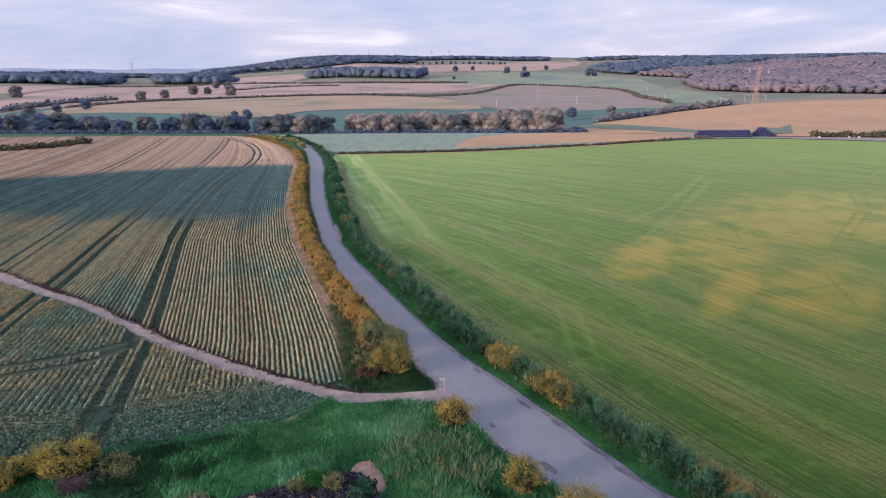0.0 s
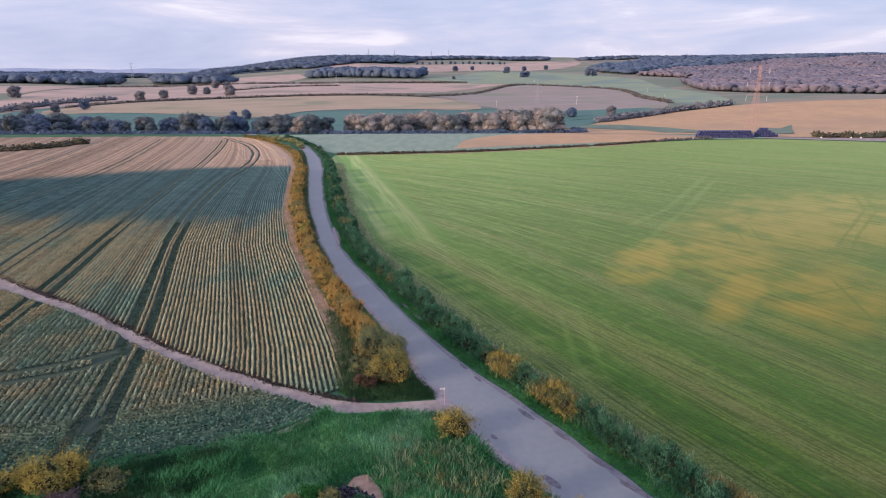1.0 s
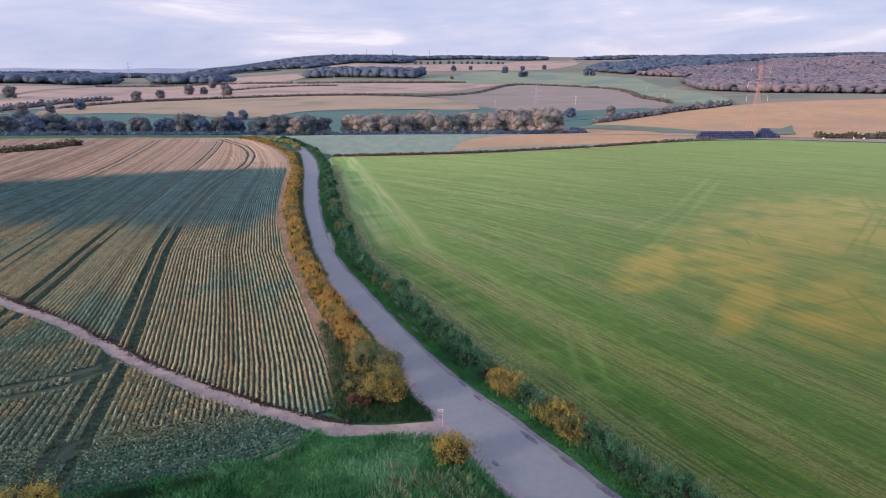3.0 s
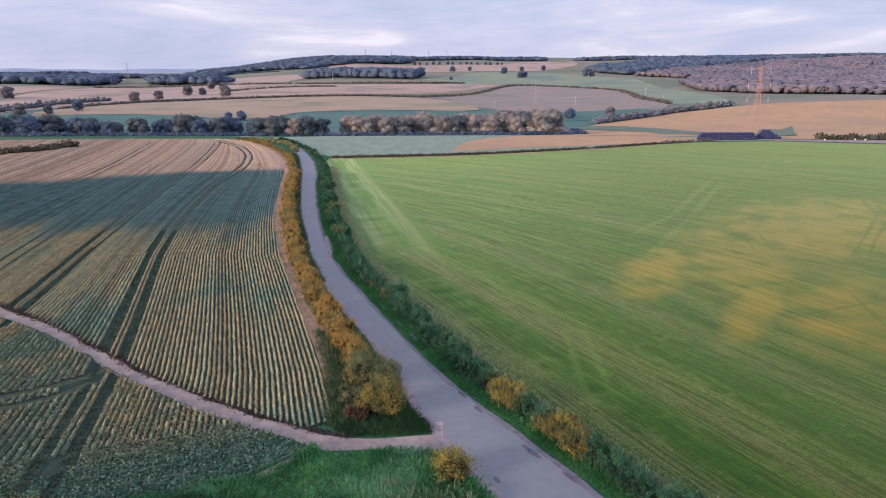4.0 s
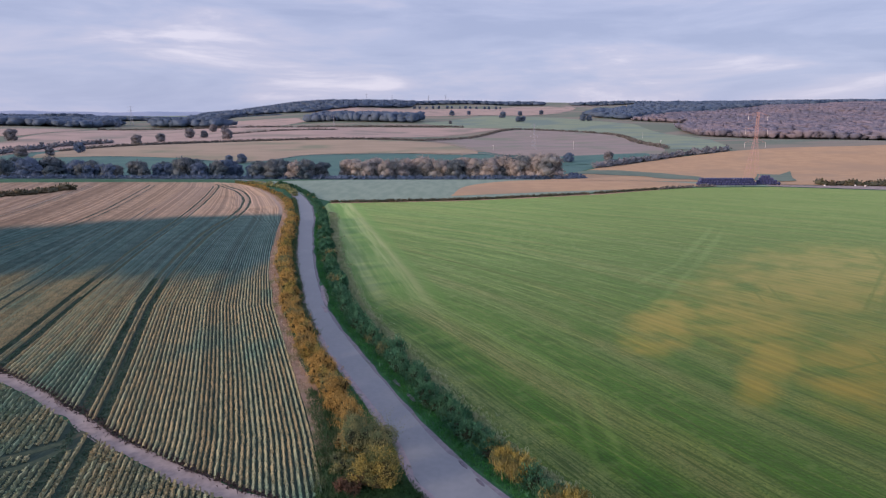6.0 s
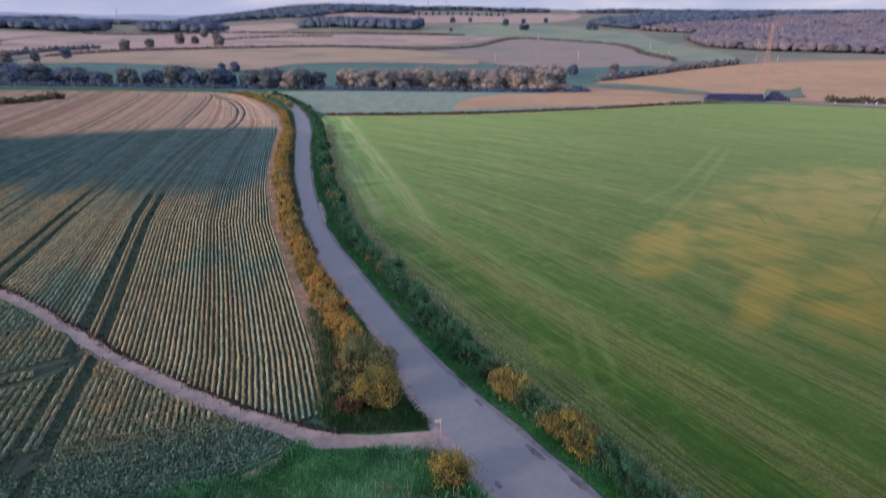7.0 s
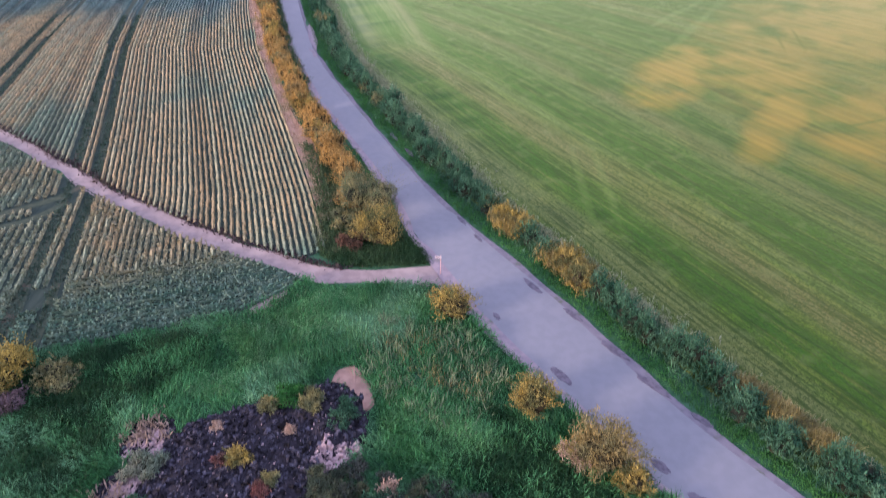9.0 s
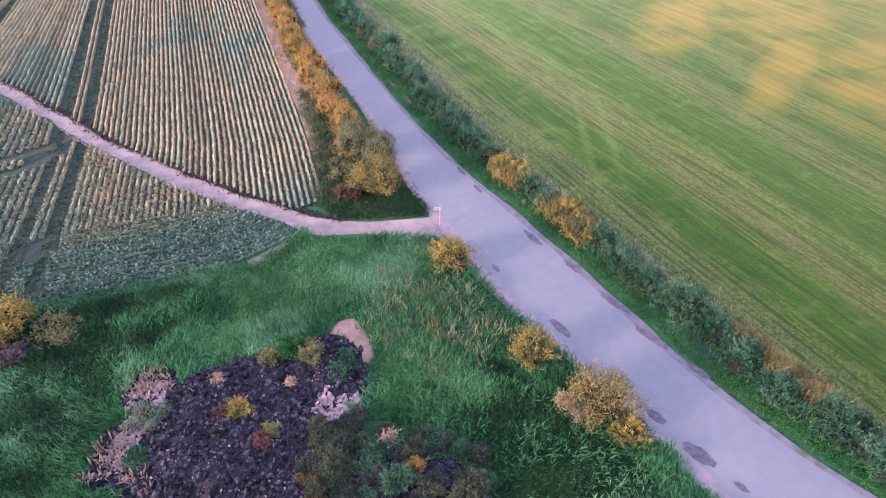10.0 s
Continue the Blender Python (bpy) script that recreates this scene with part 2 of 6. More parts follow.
def crop_leaf():
    """Row crop: straw-gold on dry ground, green where it grows lush; shade band and sunlit crest painted in."""
    m, n, l, b = material("row_crop_leaves", 0.75)
    x, y = position(n, l)
    gold = blend(n, l, ramp(n, l, noise_of(n, l, 0.6), 0.4, 0.6), (0.404, 0.318, 0.160), (0.276, 0.246, 0.132))
    green = blend(n, l, ramp(n, l, noise_of(n, l, 0.9, (1, 1, 1), 0, 3.0, 5.0), 0.4, 0.6), (0.088, 0.178, 0.122), (0.142, 0.228, 0.160))
    # leaf colours for the painted shade band and the sunlit crest
    shade_band = blend(n, l, ramp(n, l, noise_of(n, l, 0.3), 0.4, 0.6), (0.062, 0.118, 0.108), (0.096, 0.158, 0.142))
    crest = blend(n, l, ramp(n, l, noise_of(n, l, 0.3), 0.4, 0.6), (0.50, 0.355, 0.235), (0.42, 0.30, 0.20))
    lush = ramp(n, l, noise_of(n, l, 0.055, (1, 0.6, 1), -17.0, 4.0, 3.0), 0.50, 0.62)
    tip = maths(n, l, "SUBTRACT", 1.0, ramp(n, l, maths(n, l, "SUBTRACT", y, maths(n, l, "MULTIPLY", x, 0.35)), 66.5, 76))
    c = blend(n, l, maths(n, l, "MAXIMUM", maths(n, l, "MULTIPLY", lush, 0.75), tip), gold, green)
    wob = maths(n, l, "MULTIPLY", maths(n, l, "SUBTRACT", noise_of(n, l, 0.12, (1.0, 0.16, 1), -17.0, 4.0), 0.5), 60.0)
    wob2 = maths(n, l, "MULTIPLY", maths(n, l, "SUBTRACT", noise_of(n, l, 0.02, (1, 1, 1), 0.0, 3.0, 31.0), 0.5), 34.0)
    c = blend(n, l, ramp(n, l, maths(n, l, "ADD", y, wob), 128, 148), c, shade_band)
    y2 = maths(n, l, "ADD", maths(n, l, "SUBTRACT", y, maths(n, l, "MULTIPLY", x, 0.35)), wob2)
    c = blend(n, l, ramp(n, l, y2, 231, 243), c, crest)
    gaps = maths(n, l, "MULTIPLY", ramp(n, l, noise_of(n, l, 3.2, (1, 1, 1), 0, 5.0, 2.0), 0.46, 0.64), 0.38)
    c = blend(n, l, maths(n, l, "MULTIPLY", gaps, maths(n, l, "SUBTRACT", 1.0, ramp(n, l, y, 130, 200))), c, (0.035, 0.055, 0.038))
    g = n.new("ShaderNodeNewGeometry")
    c = blend(n, l, maths(n, l, "MULTIPLY", maths(n, l, "MULTIPLY", ramp(n, l, g.outputs["Random Per Island"], 0.45, 0.95), 0.36), maths(n, l, "SUBTRACT", 1.0, ramp(n, l, y, 120, 160))), c, green)
    l.new(vary(n, l, c, g.outputs["Random Per Island"], 0.30), b.inputs["Base Color"])
    return m


def pasture():
    """Mown field: swaths that follow the lane's curve, lush drill lines and straw-yellow patches."""
    m, n, l, b = material("mown_pasture")
    fine = noise_of(n, l, 2.6, (1, 1, 1), 0, 6.0)
    x, y = position(n, l)
    # swaths run straight near the lane and swing round towards the far hedge
    k = maths(n, l, "ADD", maths(n, l, "ADD", x, maths(n, l, "MULTIPLY", y, 0.57)), maths(n, l, "MULTIPLY", maths(n, l, "POWER", maths(n, l, "MAXIMUM", maths(n, l, "SUBTRACT", y, 105.0), 0.0), 2.0), 0.0044))

    def swath(scale, along, shift, detail):
        v, t = n.new("ShaderNodeCombineXYZ"), n.new("ShaderNodeTexNoise")
        l.new(maths(n, l, "ADD", k, shift), v.inputs["X"])
        l.new(maths(n, l, "MULTIPLY", y, along), v.inputs["Y"])
        l.new(v.outputs["Vector"], t.inputs["Vector"])
        t.inputs["Scale"].default_value, t.inputs["Detail"].default_value, t.inputs["Roughness"].default_value = scale, detail, 0.62
        return t.outputs["Fac"]

    streak = swath(0.9, 0.06, 0.0, 8.0)
    mid = swath(0.17, 0.07, 60.0, 5.0)
    c = blend(n, l, ramp(n, l, streak, 0.38, 0.62), (0.038, 0.092, 0.008), (0.118, 0.178, 0.032))
    c = blend(n, l, maths(n, l, "MULTIPLY", ramp(n, l, mid, 0.47, 0.57), 0.62), c, (0.031, 0.107, 0.002))
    c = blend(n, l, maths(n, l, "MULTIPLY", ramp(n, l, swath(0.13, 0.12, 90.0, 4.0), 0.51, 0.61), 0.6), c, (0.153, 0.150, 0.050))
    c = blend(n, l, maths(n, l, "MULTIPLY", ramp(n, l, swath(0.7, 0.10, 140.0, 3.0), 0.60, 0.68), 0.6), c, (0.036, 0.073, 0.022))
    # passes of the mower: lusher and drier bands
    q = maths(n, l, "ADD", k, maths(n, l, "MULTIPLY", maths(n, l, "SUBTRACT", swath(0.5, 0.10, 200.0, 5.0), 0.5), 3.2))
    patchy = ramp(n, l, noise_of(n, l, 0.06, (1, 1, 1), 0, 4.0, 47.0), 0.20, 0.48)
    for centre, width, amount, colour in ((52.5, 3.2, 0.75, (0.180, 0.185, 0.092)), (58.3, 2.6, 0.85, (0.032, 0.105, 0.006)), (64.2, 2.7, 0.80, (0.152, 0.142, 0.068)), (68.6, 1.2, 0.5, (0.152, 0.189, 0.080)),
                                          (73.6, 3.0, 0.80, (0.036, 0.107, 0.008)), (79.0, 2.2, 0.40, (0.148, 0.168, 0.080)), (83.0, 2.3, 0.65, (0.148, 0.138, 0.068)), (86.6, 0.9, 0.75, (0.036, 0.090, 0.010)),
                                          (91.0, 2.6, 0.28, (0.144, 0.163, 0.076)), (95.3, 1.0, 0.55, (0.040, 0.095, 0.011)), (99.6, 0.45, 0.80, (0.044, 0.052, 0.010)), (101.2, 0.35, 0.60, (0.048, 0.057, 0.011)),
                                          (108.0, 2.0, 0.40, (0.040, 0.099, 0.011)), (121.0, 0.8, 0.50, (0.060, 0.073, 0.013)), (127.0, 1.4, 0.45, (0.192, 0.185, 0.088)), (138.0, 2.5, 0.40, (0.044, 0.099, 0.012)),
                                          (152.0, 1.6, 0.45, (0.044, 0.095, 0.012)), (171.0, 2.5, 0.40, (0.148, 0.168, 0.080))):
        d = maths(n, l, "MULTIPLY", maths(n, l, "SUBTRACT", q, centre), 1 / width)
        g = maths(n, l, "EXPONENT", maths(n, l, "MULTIPLY", maths(n, l, "MULTIPLY", d, d), -1.0), 0)
        c = blend(n, l, maths(n, l, "MULTIPLY", maths(n, l, "MULTIPLY", g, amount), patchy), c, colour)
    # drill lines, thin and broken
    c = blend(n, l, maths(n, l, "MULTIPLY", ramp(n, l, swath(2.4, 0.05, 310.0, 5.0), 0.49, 0.57), 0.62), c, (0.016, 0.043, 0.002))
    c = blend(n, l, maths(n, l, "MULTIPLY", ramp(n, l, swath(1.5, 0.07, 420.0, 6.0), 0.53, 0.63), 0.48), c, (0.164, 0.181, 0.061))
    c = blend(n, l, maths(n, l, "MULTIPLY", ramp(n, l, fine, 0.42, 0.70), 0.6), c, (0.035, 0.072, 0.014))
    c = blend(n, l, maths(n, l, "MULTIPLY", ramp(n, l, noise_of(n, l, 9.0, (1, 1, 1), 0, 3.0, 2.0), 0.48, 0.62), 0.65), c, (0.024, 0.050, 0.011))
    c = blend(n, l, maths(n, l, "MULTIPLY", ramp(n, l, noise_of(n, l, 0.5, (1, 1, 1), 0, 6.0, 21.0), 0.5, 0.72), 0.35), c, (0.136, 0.163, 0.072))
    # straw-yellow patches with long fingers and ragged edges
    dry = None
    for cx, cy, rx, ry, tn in ((36, 110.5, 14, 5.0, 58), (80, 140, 38, 17, 42), (53, 115, 16, 9.5, 55), (46, 95.5, 14, 3.3, 54), (57.5, 93, 16, 7.5, 52), (98, 135, 22, 15, 45)):
        e = ellipse(n, l, cx, cy, rx, ry, tn, 1.0)
        dry = e if dry is None else maths(n, l, "MAXIMUM", dry, e)
    dry = maths(n, l, "MULTIPLY", dry, ramp(n, l, maths(n, l, "ADD", maths(n, l, "MULTIPLY", streak, 0.18), maths(n, l, "MULTIPLY", noise_of(n, l, 0.12, (1, 1, 1), 0, 6.0, 9.0), 0.82)), 0.25, 0.57))
    for cx, cy, rx, ry, tn in ((15.6, 77, 8, 0.5, 88), (18.2, 77, 8, 0.5, 88), (46.2, 142.5, 11, 0.8, 49), (67.6, 174, 28, 0.9, 58.5), (46.2, 133, 14, 0.8, 57), (67, 166, 26, 0.9, 59)):
        c = blend(n, l, maths(n, l, "MULTIPLY", ellipse(n, l, cx, cy, rx, ry, tn, 1.0, 1.2), 0.22), c, (0.152, 0.211, 0.068))
    dry = maths(n, l, "MULTIPLY", dry, ramp(n, l, noise_of(n, l, 0.22, (1, 1, 1), 0, 6.0, 77.0), 0.0, 0.40))
    yellow_tone = blend(n, l, ramp(n, l, streak, 0.25, 0.75), (0.182, 0.144, 0.030), (0.266, 0.190, 0.040))
    c = blend(n, l, maths(n, l, "MULTIPLY", dry, 0.82), c, yellow_tone)
    # faint wheel marks over the yellow part
    for cx, cy, rx, ry, tn in ((105, 160.5, 11, 0.45, 65), (92, 140, 13.5, 0.4, 50.6), (78.3, 123.4, 8, 0.4, 51), (106.3, 157.5, 10, 0.45, 65), (93.6, 138.6, 13, 0.4, 50), (80, 122, 9, 0.4, 53), (60, 128, 6, 0.3, 75), (63.5, 128, 6, 0.3, 75), (57, 94, 9, 0.35, 20), (60, 92, 9, 0.35, 75)):
        c = blend(n, l, maths(n, l, "MULTIPLY", ellipse(n, l, cx, cy, rx, ry, tn, 1.0, 1.0), 0.5), c, (0.076, 0.099, 0.014))
    # headland along the far lane, worked parallel to its hedge
    u = maths(n, l, "ADD", x, maths(n, l, "MULTIPLY", maths(n, l, "SUBTRACT", y, 125.0), 0.27))
    v, t = n.new("ShaderNodeCombineXYZ"), n.new("ShaderNodeTexNoise")
    l.new(u, v.inputs["X"])
    l.new(maths(n, l, "MULTIPLY", y, 0.06), v.inputs["Y"])
    l.new(v.outputs["Vector"], t.inputs["Vector"])
    t.inputs["Scale"].default_value, t.inputs["Detail"].default_value, t.inputs["Roughness"].default_value = 0.55, 6.0, 0.62
    end = ramp(n, l, y, 112, 135)
    turn = maths(n, l, "MULTIPLY", maths(n, l, "SUBTRACT", 1.0, ramp(n, l, u, -3.5, 0.5)), end)
    c = blend(n, l, maths(n, l, "MULTIPLY", turn, 0.85), c, blend(n, l, ramp(n, l, t.outputs["Fac"], 0.40, 0.60), (0.056, 0.112, 0.020), (0.128, 0.166, 0.058)))
    for centre, width, amount, colour in ((-11.3, 1.1, 0.25, (0.180, 0.200, 0.100)), (-7.6, 1.7, 0.50, (0.048, 0.122, 0.014)), (-4.9, 0.6, 0.22, (0.180, 0.200, 0.100)), (-2.7, 1.0, 0.42, (0.185, 0.178, 0.095)), (0.0, 1.3, 0.55, (0.050, 0.118, 0.014))):
        d = maths(n, l, "MULTIPLY", maths(n, l, "SUBTRACT", maths(n, l, "ADD", u, maths(n, l, "MULTIPLY", t.outputs["Fac"], 2.6)), centre + 1.3), 1 / width)
        g = maths(n, l, "EXPONENT", maths(n, l, "MULTIPLY", maths(n, l, "MULTIPLY", d, d), -1.0), 0)
        c = blend(n, l, maths(n, l, "MULTIPLY", maths(n, l, "MULTIPLY", g, amount), end), c, colour)
    # deepen the contrast of the swaths; the sward is darker away from the lane
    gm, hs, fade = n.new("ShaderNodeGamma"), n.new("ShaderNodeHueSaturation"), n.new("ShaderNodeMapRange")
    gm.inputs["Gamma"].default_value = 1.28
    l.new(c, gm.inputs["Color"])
    # distance haze painted in: lighter and duller up the slope
    haze_gain, dull = n.new("ShaderNodeMapRange"), n.new("ShaderNodeMapRange")
    for node, source, values in ((fade, x, (12.0, 66.0, 2.12, 1.52)), (haze_gain, y, (55.0, 235.0, 0.78, 1.76)), (dull, y, (55.0, 150.0, 1.10, 0.84))):
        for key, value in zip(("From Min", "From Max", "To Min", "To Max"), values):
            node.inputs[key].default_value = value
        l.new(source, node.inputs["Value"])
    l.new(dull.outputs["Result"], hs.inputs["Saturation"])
    l.new(maths(n, l, "MULTIPLY", fade.outputs["Result"], haze_gain.outputs["Result"]), hs.inputs["Value"])
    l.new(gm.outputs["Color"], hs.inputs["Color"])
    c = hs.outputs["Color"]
    b.inputs["Sheen Weight"].default_value = 0.21
    b.inputs["Sheen Roughness"].default_value = 0.5
    b.inputs["Sheen Tint"].default_value = (0.62, 0.85, 0.32, 1)
    l.new(c, b.inputs["Base Color"])
    bump(n, l, b, maths(n, l, "ADD", fine, streak), 0.6, 0.12)
    return m


GRASS = grassland()
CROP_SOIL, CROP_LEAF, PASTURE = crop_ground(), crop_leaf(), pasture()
# PALE_CROP, TAN, PINK, DUN and MEADOW are lifted paler for distance haze
PALE_CROP = plain("pale_green_crop", (0.209, 0.275, 0.209), (0.257, 0.318, 0.242), 0.25, (0.419, 0.300, 0.185), 0.012, 0.62, 0.70, relief=0.2, depth=0.2, stretch=(1, 0.3, 1), turn=-60)
RIPE = plain("ripe_grain", (0.486, 0.316, 0.180), (0.437, 0.282, 0.161), 0.12, (0.399, 0.268, 0.165), 0.02, relief=0.2, depth=0.2)
TAN = plain("stubble_tan", (0.390, 0.300, 0.210), (0.340, 0.265, 0.185), 0.05, (0.235, 0.232, 0.150), 0.011, 0.5, 0.68, relief=0.2, depth=0.3, stretch=(0.5, 1, 1))
PINK = plain("stubble_pink", (0.449, 0.327, 0.273), (0.390, 0.288, 0.244), 0.04, (0.275, 0.235, 0.195), 0.012, 0.5, 0.66, relief=0.2, depth=0.3, stretch=(0.4, 1, 1))
DUN = plain("fallow_dun", (0.307, 0.250, 0.224), (0.265, 0.224, 0.198), 0.05, (0.215, 0.222, 0.165), 0.012, 0.5, 0.66, relief=0.2, depth=0.3, stretch=(0.4, 1, 1))
MEADOW = plain("far_meadow", (0.255, 0.295, 0.195), (0.220, 0.272, 0.185), 0.03, (0.180, 0.235, 0.195), 0.010, 0.5, 0.62, relief=0.2, depth=0.3)
# meadow green with the valley's shade mixed into the colour
TEAL = plain("shaded_meadow", (0.075, 0.155, 0.14), (0.095, 0.18, 0.155), 0.05, relief=0.2, depth=0.3)
EDGE_STRAW = plain("dry_field_margin", (0.46, 0.30, 0.21), (0.36, 0.235, 0.155), 1.2, (0.22, 0.20, 0.09), 0.25, relief=0.5, depth=0.06)


# ---- shape of the land ----
PROFILE_Y = (-6000, 330, 385, 440, 540, 700, 1000, 1400, 2000, 2700, 3500, 4900, 9000)
PROFILE_MID = (0, 0, -8, -12, -12, -8, -4, 2, 18, 45, 72, 60, 40)
PROFILE_LEFT = (0, 0, -8, -12, -12, -8, -6, -6, -4, -6, -8, -12, -20)
STEPS = np.arange(-6000, 9000, 10.0)
SOFTEN = np.hanning(13) / np.hanning(13).sum()
MID_LINE = np.convolve(np.interp(STEPS, PROFILE_Y, PROFILE_MID), SOFTEN, "same")
LEFT_LINE = np.convolve(np.interp(STEPS, PROFILE_Y, PROFILE_LEFT), SOFTEN, "same")


def smooth(a, b, x):
    t = np.clip((x - a) / (b - a), 0, 1)
    return t * t * (3 - 2 * t)


def hill(x, y, cx, cy, rx, ry):
    return np.exp(-(((x - cx) / rx) ** 2) - ((y - cy) / ry) ** 2)


def height(x, y):
    """The land: a level upland, a valley behind its crest, and slopes that rise to far hills."""
    x, y = np.asarray(x, float), np.asarray(y, float)
    w = smooth(-0.12, -0.42, x / np.maximum(np.abs(y), 200.0))
    z = np.interp(y, STEPS, MID_LINE) * (1 - w) + np.interp(y, STEPS, LEFT_LINE) * w
    z = z + 12.5 * hill(x, y, 430, 610, 260, 170) + 34 * hill(x, y, 1350, 2050, 800, 650) + 20 * hill(x, y, -520, 2650, 420, 380)
    return z + smooth(500, 900, y) * (3.0 * np.sin(x / 170 + 1) * np.sin(y / 210) + 2.0 * np.sin(x / 71 + y / 93))


# ---- building helpers ----
rng = np.random.default_rng(7)


def mesh(name, verts, faces, mats, flat=True):
    me = bpy.data.meshes.new(name)
    if isinstance(verts, np.ndarray):
        verts = verts.tolist()
    if isinstance(faces, np.ndarray):
        faces = faces.tolist()
    me.from_pydata(verts, [], faces)
    for m in mats if isinstance(mats, (list, tuple)) else (mats,):
        me.materials.append(m)
    if not flat:
        me.polygons.foreach_set("use_smooth", [True] * len(me.polygons))
    me.update()
    return me


def put(name, me, label="", category="", group="", kind="", at=None):
    ob = new(name, me)
    if at is not None:
        ob.matrix_basis = at
    return tagged(ob, label, category, group, kind)


def part(name, me, parent, label="", at=None):
    ob = new(name, me)
    ob.parent = parent
    if at is not None:
        ob.matrix_basis = at
    return tagged(ob, label)


def curve(points, step=3.0):
    """A smooth line through points of the plan, in even steps."""
    p = np.array(points, float)
    q = np.vstack([2 * p[0] - p[1], p, 2 * p[-1] - p[-2]])
    out = []
    for i in range(1, len(q) - 2):
        a, b, c, d = q[i - 1], q[i], q[i + 1], q[i + 2]
        n = max(2, int(np.linalg.norm(c - b) / step))
        t = np.linspace(0, 1, n, endpoint=False)[:, None]
        out.append(0.5 * (2 * b + (c - a) * t + (2 * a - 5 * b + 4 * c - d) * t**2 + (3 * b - a - 3 * c + d) * t**3))
    return np.vstack(out + [p[-1:]])


def side(line, off):
    """The line moved sideways: positive to the right of its way."""
    d = np.gradient(line, axis=0)
    d /= np.linalg.norm(d, axis=1)[:, None]
    return line + np.stack([d[:, 1], -d[:, 0]], 1) * np.reshape(off, (-1, 1))


def inside(x, y, poly):
    p = np.asarray(poly, float)
    r = np.zeros(np.shape(x), bool)
    for (ax, ay), (bx, by) in zip(p, np.roll(p, -1, 0)):
        if ay != by:
            r ^= ((ay > y) != (by > y)) & (x < (bx - ax) * (y - ay) / (by - ay) + ax)
    return r


def cut(poly, axis, at, keep_above):
    """Cuts a polygon of the plan along a line of one coordinate."""
    out = []
    for a, b in zip(poly, poly[1:] + poly[:1]):
        ia, ib = (a[axis] >= at) == keep_above, (b[axis] >= at) == keep_above
        if ia:
            out.append(a)
        if ia != ib:
            t = (at - a[axis]) / (b[axis] - a[axis])
            out.append((a[0] + (b[0] - a[0]) * t, a[1] + (b[1] - a[1]) * t))
    return out


def drape(poly, cell, lift):
    """A sheet over the land inside a polygon of the plan."""
    poly = [tuple(map(float, p)) for p in poly]
    verts, faces = [], []
    ys = [p[1] for p in poly]
    y = math.floor(min(ys) / cell) * cell
    while y < max(ys):
        strip = cut(cut(poly, 1, y, True), 1, y + cell, False) if len(poly) > 2 else []
        if len(strip) > 2:
            x = math.floor(min(p[0] for p in strip) / cell) * cell
            end = max(p[0] for p in strip)
            while x < end:
                bit = cut(cut(strip, 0, x, True), 0, x + cell, False)
                if len(bit) > 2:
                    faces.append(list(range(len(verts), len(verts) + len(bit))))
                    verts += bit
                x += cell
        y += cell
    v = np.array(verts)
    return np.column_stack([v, height(v[:, 0], v[:, 1]) + lift]), faces


def ribbon(left, right, across, lift, crown=0.0):
    """A strip between two lines of the plan with as many points."""
    t = np.linspace(0, 1, across + 1)
    p = left[:, None] * (1 - t)[None, :, None] + right[:, None] * t[None, :, None]
    z = height(p[..., 0], p[..., 1]) + lift + crown * (1 - (2 * t - 1) ** 2)
    v = np.concatenate([p, z[..., None]], -1).reshape(-1, 3)
    n, k = len(left), across + 1
    i = (np.arange(n - 1)[:, None] * k + np.arange(across)[None]).ravel()
    return v, np.stack([i, i + 1, i + k + 1, i + k], 1)


def unit(v):
    return v / np.maximum(np.linalg.norm(v, axis=-1, keepdims=True), 1e-9)


def leaves(base, way, length, width, droop=0.15):
    """Leaves as folded diamonds of two faces: from base, along way."""
    n = len(base)
    way = unit(way)
    across = unit(np.cross(way, unit(rng.normal(size=(n, 3)))))
    length, width = np.broadcast_to(length, n)[:, None], np.broadcast_to(width, n)[:, None]
    mid = base + way * length * 0.5
    tip = base + way * length - np.array([0, 0, 1.0]) * length * droop
    v = np.stack([base, mid + across * width / 2, tip, mid - across * width / 2], 1).reshape(-1, 3)
    i = np.arange(n)[:, None] * 4
    f = np.concatenate([i + [0, 1, 3], i + [1, 2, 3]], 1).reshape(-1, 3)
    return v, f


def joined(*sets):
    vs, fs, k = [], [], 0
    for v, f in sets:
        vs.append(v)
        fs.append(np.asarray(f) + k)
        k += len(v)
    return np.vstack(vs), np.vstack(fs)


def ball(seed, rings=5, segs=8, rough=0.25):
    """A lumpy closed form of about unit size, in triangles."""
    r = np.random.default_rng(seed)
    v = [(0, 0, 1.0)]
    for i in range(1, rings):
        a = math.pi * i / rings
        for j in range(segs):
            b = 2 * math.pi * (j + 0.5 * (i % 2)) / segs
            v.append((math.sin(a) * math.cos(b), math.sin(a) * math.sin(b), math.cos(a)))
    v.append((0, 0, -1.0))
    v = np.array(v) * (1 + rough * (r.random((len(v), 1)) - 0.5) * 2)
    f = []
    for j in range(segs):
        k = (j + 1) % segs
        f.append((0, 1 + j, 1 + k))
        f.append((len(v) - 1, 1 + (rings - 2) * segs + k, 1 + (rings - 2) * segs + j))
        for i in range(rings - 2):
            a, b, c, d = 1 + i * segs + j, 1 + i * segs + k, 1 + (i + 1) * segs + j, 1 + (i + 1) * segs + k
            f += [(a, c, b), (b, c, d)]
    return v, np.array(f)


